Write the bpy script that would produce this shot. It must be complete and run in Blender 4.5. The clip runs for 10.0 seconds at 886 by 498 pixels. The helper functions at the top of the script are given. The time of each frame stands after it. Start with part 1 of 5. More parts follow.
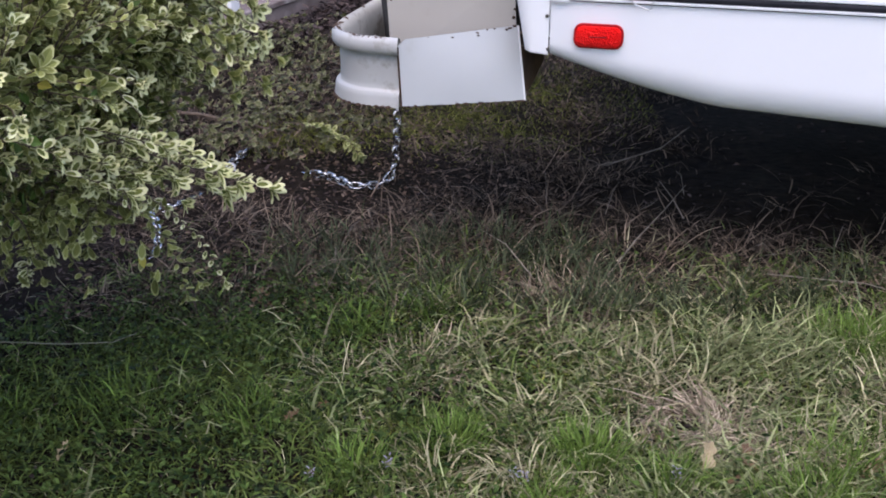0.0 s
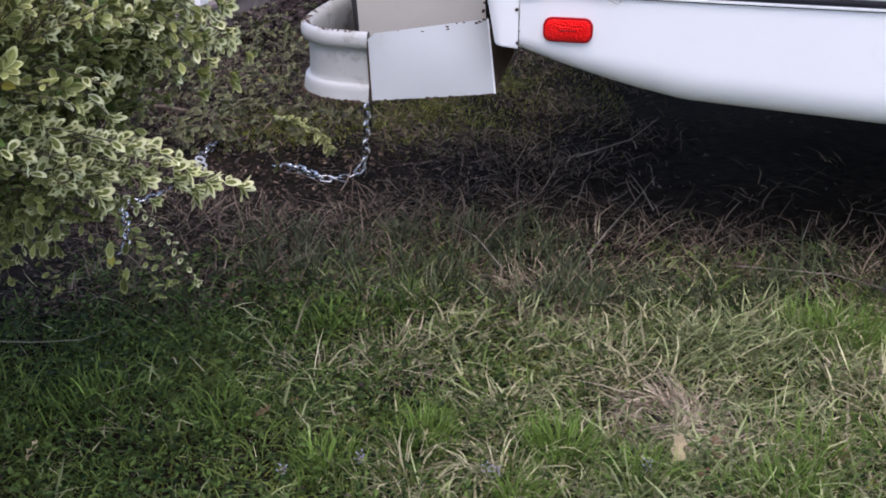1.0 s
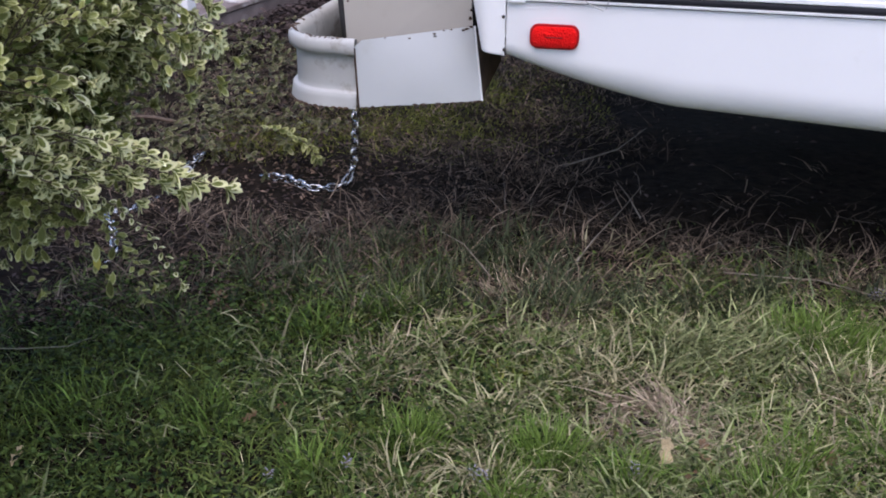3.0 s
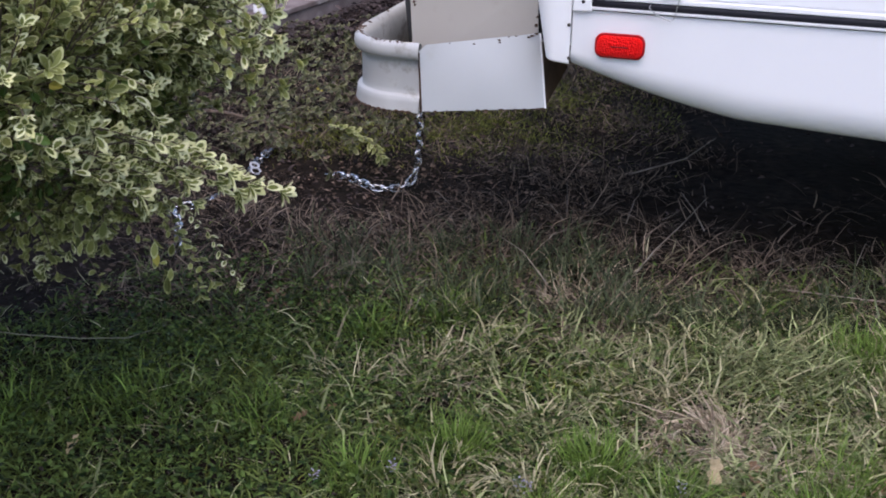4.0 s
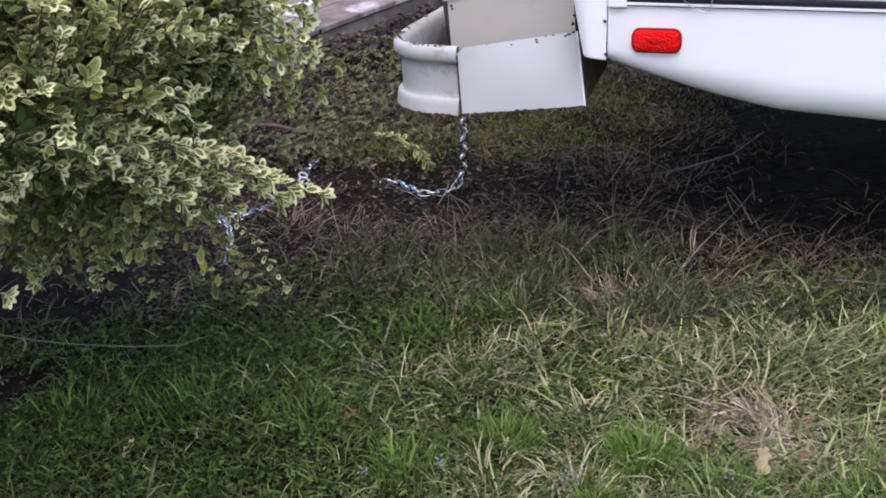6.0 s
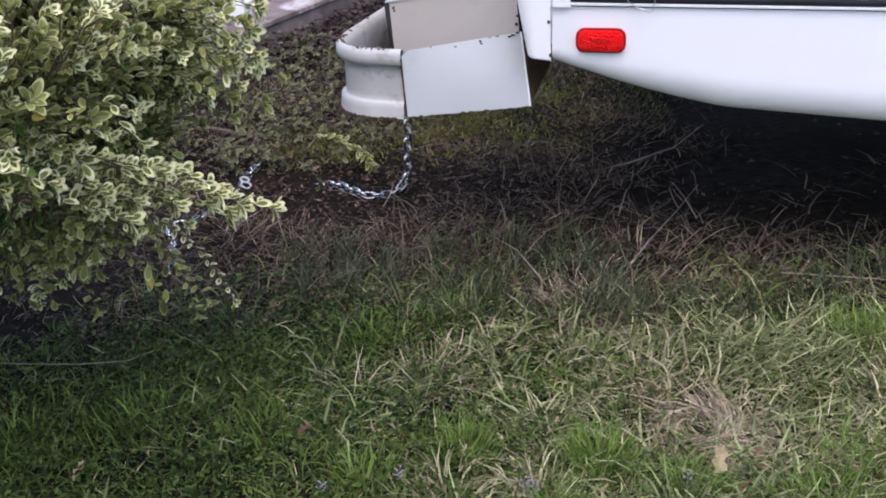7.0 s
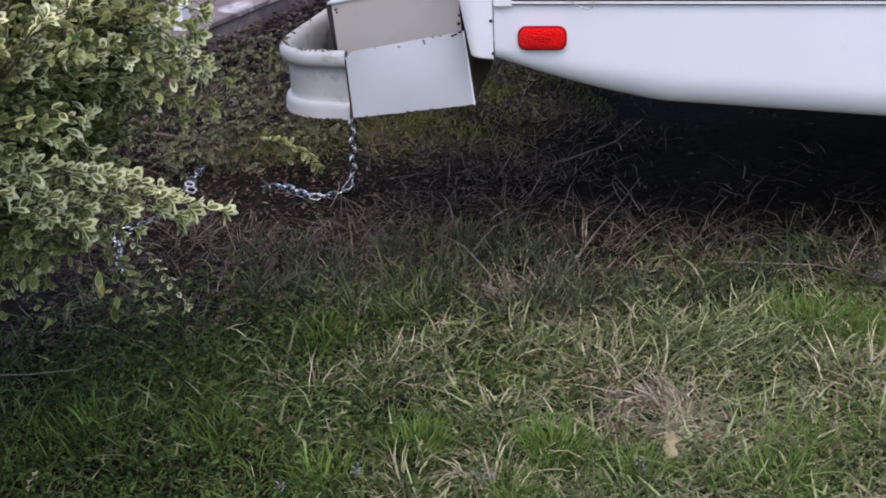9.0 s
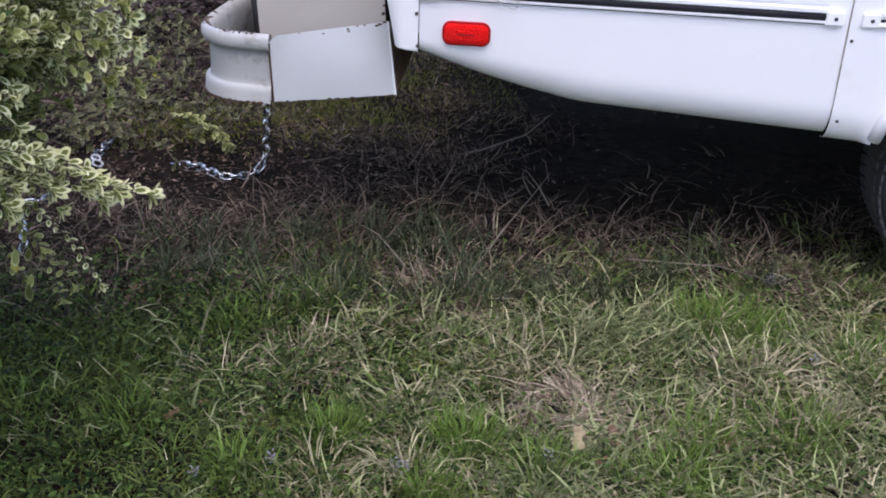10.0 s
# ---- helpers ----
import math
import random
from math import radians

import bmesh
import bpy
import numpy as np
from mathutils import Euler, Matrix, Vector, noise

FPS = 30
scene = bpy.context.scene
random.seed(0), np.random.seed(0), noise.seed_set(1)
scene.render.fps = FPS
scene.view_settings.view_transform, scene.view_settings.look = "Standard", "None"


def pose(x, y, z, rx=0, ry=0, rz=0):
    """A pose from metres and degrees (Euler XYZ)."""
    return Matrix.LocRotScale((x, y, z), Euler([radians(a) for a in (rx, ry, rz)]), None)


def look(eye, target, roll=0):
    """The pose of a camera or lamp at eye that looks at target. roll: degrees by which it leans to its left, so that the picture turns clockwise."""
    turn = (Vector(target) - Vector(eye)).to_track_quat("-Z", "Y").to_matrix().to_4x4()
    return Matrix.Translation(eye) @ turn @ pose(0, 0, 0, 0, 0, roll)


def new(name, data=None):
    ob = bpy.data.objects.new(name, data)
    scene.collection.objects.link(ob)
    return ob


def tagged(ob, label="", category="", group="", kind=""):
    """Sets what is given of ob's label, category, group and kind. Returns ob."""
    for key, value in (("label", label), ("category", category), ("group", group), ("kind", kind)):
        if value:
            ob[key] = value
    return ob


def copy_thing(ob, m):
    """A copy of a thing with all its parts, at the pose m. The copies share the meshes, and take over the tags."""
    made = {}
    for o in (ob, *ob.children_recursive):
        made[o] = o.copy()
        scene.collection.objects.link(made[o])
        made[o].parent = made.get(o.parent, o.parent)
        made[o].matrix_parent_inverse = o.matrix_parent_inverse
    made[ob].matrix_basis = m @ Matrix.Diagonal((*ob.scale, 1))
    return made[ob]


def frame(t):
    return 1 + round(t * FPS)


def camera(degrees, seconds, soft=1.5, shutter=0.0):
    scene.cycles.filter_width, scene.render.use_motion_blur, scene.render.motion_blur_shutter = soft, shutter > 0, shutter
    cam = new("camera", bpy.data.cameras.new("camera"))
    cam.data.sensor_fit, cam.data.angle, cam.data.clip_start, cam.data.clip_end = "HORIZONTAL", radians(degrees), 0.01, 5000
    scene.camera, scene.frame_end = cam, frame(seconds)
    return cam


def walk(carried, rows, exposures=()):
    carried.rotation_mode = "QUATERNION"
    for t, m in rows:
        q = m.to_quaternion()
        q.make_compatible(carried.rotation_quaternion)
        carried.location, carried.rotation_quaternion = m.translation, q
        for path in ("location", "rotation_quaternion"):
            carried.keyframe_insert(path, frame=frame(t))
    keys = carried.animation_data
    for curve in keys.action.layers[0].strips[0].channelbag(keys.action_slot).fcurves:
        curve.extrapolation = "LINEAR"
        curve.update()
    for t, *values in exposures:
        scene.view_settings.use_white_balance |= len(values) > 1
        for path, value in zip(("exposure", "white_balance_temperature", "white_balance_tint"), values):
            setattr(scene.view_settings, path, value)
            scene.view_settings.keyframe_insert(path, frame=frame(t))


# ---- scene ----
cam = camera(44.4, 10.0, soft=1.9)
PATH = [
    (0, (0.022, -0.03, 1.243), (0.007, 1.774, 0.38), -0.1),
    (0.5, (0.028, -0.029, 1.249), (0.033, 1.769, 0.374), -0.2),
    (1, (0.026, -0.023, 1.257), (0.061, 1.771, 0.373), 0.2),
    (1.5, (0.023, -0.024, 1.255), (0.077, 1.772, 0.376), 0.4),
    (2, (0.023, -0.031, 1.251), (0.088, 1.768, 0.379), 0.5),
    (2.2, (0.027, -0.037, 1.241), (0.094, 1.767, 0.379), 0.4),
    (3.3, (0.031, -0.036, 1.233), (0.069, 1.773, 0.379), 0.4),
    (3.5, (0.046, -0.038, 1.253), (0.049, 1.764, 0.387), 0.6),
    (4, (0.065, -0.026, 1.254), (-0.013, 1.778, 0.392), 0.7),
    (4.5, (0.085, -0.008, 1.254), (-0.09, 1.793, 0.402), -0.5),
    (4.8, (0.1035, -0.0106, 1.2509), (-0.1234, 1.7898, 0.4143), -1.96),
    (5, (0.109, -0.012, 1.247), (-0.155, 1.788, 0.416), -2.5),
    (5.5, (0.075, -0.008, 1.24), (-0.181, 1.792, 0.406), -3.0),
    (5.8, (0.0847, -0.0311, 1.2391), (-0.1432, 1.7719, 0.4015), -2.83),
    (6, (0.104, -0.054, 1.239), (-0.085, 1.751, 0.399), -2.6),
    (6.2, (0.123, -0.064, 1.24), (-0.049, 1.742, 0.398), -2.7),
    (7.3, (0.062, -0.015, 1.268), (0.008, 1.787, 0.402), -2.7),
    (7.5, (0.062, -0.027, 1.249), (0.006, 1.784, 0.401), -2.8),
    (8, (0.06, -0.017, 1.256), (0.017, 1.791, 0.401), -3.0),
    (8.5, (0.071, -0.031, 1.259), (0.05, 1.778, 0.406), -3.2),
    (9, (0.06, -0.046, 1.272), (0.091, 1.755, 0.404), -2.9),
    (9.5, (0.018, -0.051, 1.275), (0.135, 1.735, 0.383), -1.6),
    (9.7, (0.0117, -0.0534, 1.2855), (0.1635, 1.7275, 0.3836), -0.43),
    (9.9, (0.0024, -0.0569, 1.3009), (0.2053, 1.7165, 0.392), 1.35),
    (10, (-0.003, -0.059, 1.31), (0.23, 1.71, 0.405), 2.3),
]
walk(cam, [(t, look(eye, target, roll)) for t, eye, target, roll in PATH],
     exposures=[(0.0, 1.12, 6350, 20), (1.4, 1.04, 6350, 20), (2.2, 0.99, 6350, 20), (4.5, 0.97, 6350, 20), (5.0, 1.03, 6450, 20), (5.5, 1.14, 6550, 20), (6.0, 1.19, 6450, 20), (8.0, 1.06, 6350, 20), (9.0, 0.86, 6250, 20), (9.5, 0.92, 6250, 20), (10.0, 1.02, 6250, 20)])

# ---- light ----
SUN_ELEVATION, SUN_TURN = radians(62), radians(-25)   # soft daylight from behind and right of the viewer
world = bpy.data.worlds.new("overcast_sky")
scene.world = world
world.use_nodes = True
wn = world.node_tree.nodes
sky = wn.new("ShaderNodeTexSky")
sky.sky_type, sky.sun_disc = "NISHITA", False
sky.sun_elevation, sky.sun_rotation = SUN_ELEVATION, math.pi - SUN_TURN
sky.dust_density, sky.air_density = 2.0, 1.0
wn["Background"].inputs["Strength"].default_value = 0.15
world.node_tree.links.new(sky.outputs[0], wn["Background"].inputs["Color"])
sun = new("sun", bpy.data.lights.new("sun", "SUN"))
sun.data.energy, sun.data.angle, sun.data.color = 1.0, radians(60), (1.0, 0.985, 0.96)
sun.matrix_world = pose(0, 0, 6, 90 - math.degrees(SUN_ELEVATION), 0, -math.degrees(SUN_TURN))

# ---- materials ----


def mat(name, low, high, rough=0.6, metal=0.0, scale=8.0, bump=0.0, bump_scale=60.0, island=0.0, thin=0.0,
        stain=None, stain_scale=3.0, stain_at=(0.55, 0.7), spec=0.5, bright=(0.75, 1.3)):
    """A surface whose colour runs from low to high over a noise, with optional stains, bump, island tint and light passing through."""
    m = bpy.data.materials.new(name)
    m.use_nodes = True
    t = m.node_tree
    n, link = t.nodes, t.links.new
    b = n["Principled BSDF"]
    b.inputs["Roughness"].default_value, b.inputs["Metallic"].default_value = rough, metal
    b.inputs["Specular IOR Level"].default_value = 0.14 if thin else spec
    co = n.new("ShaderNodeTexCoord")
    no = n.new("ShaderNodeTexNoise")
    no.inputs["Scale"].default_value, no.inputs["Detail"].default_value = scale, 6
    link(co.outputs["Object"], no.inputs["Vector"])
    ramp = n.new("ShaderNodeValToRGB")
    ramp.color_ramp.elements[0].position, ramp.color_ramp.elements[1].position = 0.3, 0.7
    ramp.color_ramp.elements[0].color, ramp.color_ramp.elements[1].color = (*low, 1), (*high, 1)
    link(no.outputs["Fac"], ramp.inputs["Fac"])
    colour = ramp.outputs["Color"]
    if island:
        g = n.new("ShaderNodeNewGeometry")
        mix = n.new("ShaderNodeMix")
        mix.data_type, mix.blend_type = "FLOAT", "MIX"
        mix.inputs[0].default_value = island
        link(no.outputs["Fac"], mix.inputs[2])
        link(g.outputs["Random Per Island"], mix.inputs[3])
        link(mix.outputs[0], ramp.inputs["Fac"])
        ramp.color_ramp.elements[0].position, ramp.color_ramp.elements[1].position = 0.1, 0.9
        mul = n.new("ShaderNodeMath")
        mul.operation = "MULTIPLY_ADD"
        wn2 = n.new("ShaderNodeTexWhiteNoise")
        wn2.noise_dimensions = "1D"
        link(g.outputs["Random Per Island"], wn2.inputs["W"])
        link(wn2.outputs["Value"], mul.inputs[0])
        mul.inputs[1].default_value, mul.inputs[2].default_value = bright[1] - bright[0], bright[0]
        hsv = n.new("ShaderNodeHueSaturation")
        link(mul.outputs[0], hsv.inputs["Value"])
        link(colour, hsv.inputs["Color"])
        colour = hsv.outputs["Color"]
    if stain:
        n2 = n.new("ShaderNodeTexNoise")
        n2.inputs["Scale"].default_value, n2.inputs["Detail"].default_value = stain_scale, 9
        n2.inputs["Roughness"].default_value = 0.65
        link(co.outputs["Object"], n2.inputs["Vector"])
        r2 = n.new("ShaderNodeMapRange")
        r2.inputs["From Min"].default_value, r2.inputs["From Max"].default_value = stain_at
        link(n2.outputs["Fac"], r2.inputs["Value"])
        mx = n.new("ShaderNodeMix")
        mx.data_type = "RGBA"
        link(r2.outputs["Result"], mx.inputs[0])
        link(colour, mx.inputs[6])
        mx.inputs[7].default_value = (*stain, 1)
        colour = mx.outputs[2]
    link(colour, b.inputs["Base Color"])
    if bump:
        n3 = n.new("ShaderNodeTexNoise")
        n3.inputs["Scale"].default_value, n3.inputs["Detail"].default_value = bump_scale, 5
        link(co.outputs["Object"], n3.inputs["Vector"])
        bu = n.new("ShaderNodeBump")
        bu.inputs["Strength"].default_value, bu.inputs["Distance"].default_value = bump, 0.01
        link(n3.outputs["Fac"], bu.inputs["Height"])
        link(bu.outputs["Normal"], b.inputs["Normal"])
    if thin:
        tr = n.new("ShaderNodeBsdfTranslucent")
        link(colour, tr.inputs["Color"])
        ms = n.new("ShaderNodeMixShader")
        ms.inputs[0].default_value = thin
        link(b.outputs[0], ms.inputs[1])
        link(tr.outputs[0], ms.inputs[2])
        link(ms.outputs[0], n["Material Output"].inputs["Surface"])
    return m


# soil colour set near black to deepen shade under trailer and between blades
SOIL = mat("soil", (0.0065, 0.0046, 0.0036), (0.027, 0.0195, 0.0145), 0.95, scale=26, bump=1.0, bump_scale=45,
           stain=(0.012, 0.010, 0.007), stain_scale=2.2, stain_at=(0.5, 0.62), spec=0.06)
TURF = mat("rough_turf", (0.012, 0.016, 0.007), (0.034, 0.044, 0.015), 0.95, scale=3.0, bump=1.0, bump_scale=30, stain=(0.022, 0.020, 0.011), stain_scale=0.7, spec=0.05)
WHITE = mat("white_gelcoat", (0.79, 0.79, 0.805), (0.83, 0.83, 0.84), 0.32, scale=2.5, bump=0.02, bump_scale=30,
            stain=(0.70, 0.69, 0.66), stain_scale=6, stain_at=(0.60, 0.85))
TRIM = mat("white_trim", (0.78, 0.78, 0.79), (0.84, 0.84, 0.845), 0.35, scale=5)
RUBBER = mat("black_insert", (0.009, 0.009, 0.013), (0.017, 0.017, 0.023), 0.6, scale=30, spec=0.25)
DARK = mat("dark_screw", (0.015, 0.013, 0.012), (0.05, 0.04, 0.03), 0.6, scale=80)
FLAP = mat("pale_painted_steel", (0.47, 0.485, 0.49), (0.54, 0.55, 0.555), 0.42, scale=3, bump=0.03, bump_scale=25,
           stain=(0.42, 0.41, 0.38), stain_scale=5, stain_at=(0.58, 0.80))
CREAM = mat("cream_painted_steel", (0.44, 0.445, 0.44), (0.54, 0.54, 0.53), 0.48, scale=4, bump=0.04, bump_scale=20,
            stain=(0.26, 0.23, 0.19), stain_scale=16, stain_at=(0.56, 0.74))
TAN = mat("tan_painted_steel", (0.315, 0.295, 0.26), (0.37, 0.35, 0.31), 0.5, scale=3, bump=0.03, bump_scale=25,
          stain=(0.28, 0.255, 0.215), stain_scale=9, stain_at=(0.58, 0.8))
GRIME = mat("grimy_steel", (0.34, 0.32, 0.28), (0.50, 0.475, 0.42), 0.6, scale=4, stain=(0.16, 0.13, 0.11), stain_scale=11, stain_at=(0.58, 0.72), bump=0.2, bump_scale=40)
RUST = mat("rusted_steel", (0.05, 0.03, 0.02), (0.13, 0.075, 0.045), 0.85, scale=18, bump=0.4, bump_scale=70)
RUSTSPOT = mat("rust_spot", (0.03, 0.018, 0.012), (0.10, 0.055, 0.03), 0.9, scale=120, bump=0.5, bump_scale=200)
CHASSIS = mat("black_chassis", (0.012, 0.012, 0.012), (0.03, 0.026, 0.022), 0.8, scale=10, bump=0.3)
TYRE = mat("tyre_rubber", (0.018, 0.018, 0.021), (0.04, 0.04, 0.044), 0.8, scale=25, bump=0.2, bump_scale=120)
RIM = mat("wheel_steel", (0.45, 0.45, 0.45), (0.6, 0.6, 0.6), 0.4, 0.3, scale=12)
CHROME = mat("zinc_chain", (0.16, 0.155, 0.15), (0.80, 0.78, 0.76), 0.26, 1.0, scale=60)
GALVANISED = mat("galvanised_steel", (0.38, 0.38, 0.39), (0.66, 0.66, 0.68), 0.45, 0.25, scale=50, bump=0.1)
WIRE = mat("bright_wire", (0.35, 0.35, 0.36), (0.6, 0.6, 0.6), 0.35, 0.8, scale=40)
CLAYWOOD = mat("weathered_plank", (0.12, 0.092, 0.085), (0.25, 0.20, 0.185), 0.95, scale=7, bump=0.4, bump_scale=35, spec=0.12,
               stain=(0.30, 0.26, 0.24), stain_scale=9, stain_at=(0.55, 0.72))
PLANKTOP = mat("peeling_plank", (0.13, 0.098, 0.088), (0.27, 0.22, 0.205), 0.9, scale=9, bump=0.4, bump_scale=35, spec=0.15,
               stain=(0.50, 0.46, 0.45), stain_scale=5, stain_at=(0.54, 0.66))
PVC = mat("white_painted_rail", (0.74, 0.74, 0.74), (0.82, 0.82, 0.82), 0.4, scale=9)
TWIG = mat("brown_twig", (0.05, 0.035, 0.025), (0.14, 0.10, 0.07), 0.85, scale=40, bump=0.3, bump_scale=150)
STEM = mat("green_stem", (0.10, 0.10, 0.055), (0.17, 0.16, 0.10), 0.6, scale=30)
DRYSTICK = mat("dry_stick", (0.13, 0.105, 0.08), (0.30, 0.26, 0.21), 0.85, scale=30, bump=0.2, bump_scale=100)
LEAFGREEN = mat("leaf_centre", (0.080, 0.100, 0.026), (0.21, 0.235, 0.068), 0.5, scale=30, island=0.8, thin=0.32)
LEAFCREAM = mat("leaf_margin", (0.56, 0.56, 0.27), (0.84, 0.82, 0.52), 0.45, scale=30, island=0.7, thin=0.32)
# serves older leaves and, by its dull tone, the crown's shaded parts
LEAFDARK = mat("older_shaded_leaf", (0.052, 0.064, 0.017), (0.25, 0.265, 0.080), 0.40, scale=9, island=0.75, thin=0.25, bright=(0.5, 1.5))
LEAFFRESH = mat("fresh_green_leaf", (0.040, 0.078, 0.016), (0.155, 0.235, 0.060), 0.38, scale=7, island=0.6, thin=0.28, bright=(0.5, 1.5))
LEAFDULL = mat("older_shaded_leaf_margin", (0.17, 0.185, 0.065), (0.50, 0.50, 0.235), 0.45, scale=20, island=0.8, thin=0.2)
# darkened copies of the bush's leaf colours, painting shade on the low growth
LEAFSHADE = mat("shade_toned_leaf", (0.026, 0.029, 0.012), (0.115, 0.120, 0.048), 0.5, scale=20, island=0.9, thin=0.2)
EDGESHADE = mat("shade_toned_leaf_margin", (0.07, 0.07, 0.038), (0.25, 0.245, 0.14), 0.5, scale=20, island=0.9, thin=0.2)
LEAFYELLOW = mat("yellow_leaf", (0.34, 0.30, 0.05), (0.46, 0.42, 0.10), 0.5, scale=20, thin=0.25)
GRASS = mat("grass_blade", (0.018, 0.036, 0.008), (0.208, 0.270, 0.068), 0.45, scale=13, island=0.55, thin=0.3, bright=(0.45, 1.5))
TUFTGREEN = mat("fresh_tuft_blade", (0.070, 0.115, 0.020), (0.21, 0.32, 0.070), 0.42, scale=9, island=0.7, thin=0.35, bright=(0.6, 1.35))
# duller, darker copy of the grass colour, painting the trailer's shade on it
GRASSSHADE = mat("shade_toned_grass_blade", (0.012, 0.018, 0.008), (0.13, 0.155, 0.080), 0.5, scale=8, island=0.7, thin=0.3, bright=(0.45, 1.5))
STRAW = mat("dead_grass_blade", (0.145, 0.125, 0.070), (0.575, 0.53, 0.325), 0.65, scale=9, island=0.7, thin=0.25, bright=(0.55, 1.4))
# brown dead grass, its colour lowered to put in the trailer's shade
BROWNGRASS = mat("shade_toned_dead_grass", (0.012, 0.008, 0.006), (0.27, 0.205, 0.15), 0.75, scale=8, island=0.8, thin=0.2, bright=(0.25, 1.7))
PALEGREEN = mat("half_dead_blade", (0.060, 0.078, 0.028), (0.40, 0.435, 0.21), 0.6, scale=11, island=0.65, thin=0.28, bright=(0.5, 1.45))
HAY = mat("matted_hay", (0.10, 0.070, 0.046), (0.58, 0.475, 0.35), 0.7, scale=10, island=0.85, thin=0.2, bright=(0.5, 1.4))
MOSS = mat("olive_moss", (0.050, 0.060, 0.010), (0.19, 0.20, 0.045), 0.7, scale=3, island=0.8, thin=0.2, bright=(0.35, 1.8))
# clover colour kept dark, standing in for the bush's shade at the left
CLOVER = mat("clover_leaf", (0.012, 0.027, 0.006), (0.090, 0.135, 0.034), 0.45, scale=2, island=0.9, thin=0.3, bright=(0.3, 1.8))
LITTER = mat("leaf_litter", (0.016, 0.011, 0.010), (0.105, 0.078, 0.072), 0.8, scale=6, island=0.85, thin=0.1, bright=(0.4, 1.5))
DEADLEAF = mat("dead_oak_leaf", (0.30, 0.22, 0.12), (0.56, 0.46, 0.29), 0.7, scale=30, bump=0.3, thin=0.15)
DRYLITTER = mat("dry_leaf_litter", (0.018, 0.012, 0.009), (0.19, 0.135, 0.098), 0.8, scale=6, island=0.9, thin=0.1, bright=(0.4, 1.5))
BROWNLEAF = mat("brown_dead_leaf", (0.12, 0.075, 0.045), (0.28, 0.18, 0.11), 0.75, scale=30, bump=0.3, thin=0.1)
LILAC = mat("lilac_petal", (0.27, 0.25, 0.33), (0.42, 0.40, 0.48), 0.6, scale=40, thin=0.3)


def lens_material():
    m = mat("red_lens", (0.93, 0.003, 0.003), (0.99, 0.010, 0.006), 0.42, scale=5, spec=0.18)
    t = m.node_tree
    b = t.nodes["Principled BSDF"]
    v = t.nodes.new("ShaderNodeTexVoronoi")
    v.inputs["Scale"].default_value = 250
    co = t.nodes.new("ShaderNodeTexCoord")
    t.links.new(co.outputs["Object"], v.inputs["Vector"])
    bu = t.nodes.new("ShaderNodeBump")
    bu.inputs["Strength"].default_value, bu.inputs["Distance"].default_value = 1.0, 0.006
    t.links.new(v.outputs["Distance"], bu.inputs["Height"])
    t.links.new(bu.outputs["Normal"], b.inputs["Normal"])
    b.inputs["Coat Weight"].default_value = 0.05
    return m


RED = lens_material()
DEEPRED = mat("deep_red_plastic", (0.30, 0.003, 0.006), (0.42, 0.005, 0.008), 0.4, scale=20, spec=0.3)

# ---- mesh helpers ----


def part(name, bm, material, parent=None, label="", smooth=False):
    me = bpy.data.meshes.new(name)
    bmesh.ops.recalc_face_normals(bm, faces=bm.faces)
    bm.to_mesh(me)
    bm.free()
    for mm in (material if isinstance(material, (list, tuple)) else [material]):
        me.materials.append(mm)
    if smooth:
        me.shade_smooth()
    ob = new(name, me)
    if parent:
        ob.parent = parent
    return tagged(ob, label) if label else ob


def box(bm, x0, x1, y0, y1, z0, z1, bevel=0.0):
    r = bmesh.ops.create_cube(bm, size=1.0, matrix=Matrix.LocRotScale(((x0 + x1) / 2, (y0 + y1) / 2, (z0 + z1) / 2), None, (x1 - x0, y1 - y0, z1 - z0)))
    if bevel:
        edges = list({e for v in r["verts"] for e in v.link_edges})
        bmesh.ops.bevel(bm, geom=edges, offset=bevel, segments=2, affect="EDGES", profile=0.5)
    return bm


def tube(bm, pts, radii, sides=6, closed=False):
    pts = [Vector(p) for p in pts]
    rings = []
    n = len(pts)
    for i, p in enumerate(pts):
        d = (pts[(i + 1) % n] - pts[i - 1]) if closed else (pts[min(i + 1, n - 1)] - pts[max(i - 1, 0)])
        d.normalize()
        side = d.cross(Vector((0.31, 0.17, 0.93)))
        if side.length < 1e-4:
            side = d.cross(Vector((1, 0, 0)))
        side.normalize()
        up = side.cross(d)
        r = radii[i] if isinstance(radii, (list, tuple)) else radii
        rings.append([bm.verts.new(p + (side * math.cos(a) + up * math.sin(a)) * r) for a in (2 * math.pi * k / sides for k in range(sides))])
    for i in range(n if closed else n - 1):
        a, b = rings[i], rings[(i + 1) % n]
        for k in range(sides):
            bm.faces.new((a[k], a[(k + 1) % sides], b[(k + 1) % sides], b[k]))
    if not closed:
        bm.faces.new(rings[0][::-1])
        bm.faces.new(rings[-1])
    return bm


def slab(bm, outline, thickness):
    """A sheet with the corners of outline, thickened backwards along its normal."""
    vs = [Vector(p) for p in outline]
    nrm = (vs[1] - vs[0]).cross(vs[-1] - vs[0]).normalized()
    a = [bm.verts.new(v) for v in vs]
    b = [bm.verts.new(v - nrm * thickness) for v in vs]
    bm.faces.new(a)
    bm.faces.new(b[::-1])
    for i in range(len(vs)):
        j = (i + 1) % len(vs)
        bm.faces.new((a[i], b[i], b[j], a[j]))
    return bm


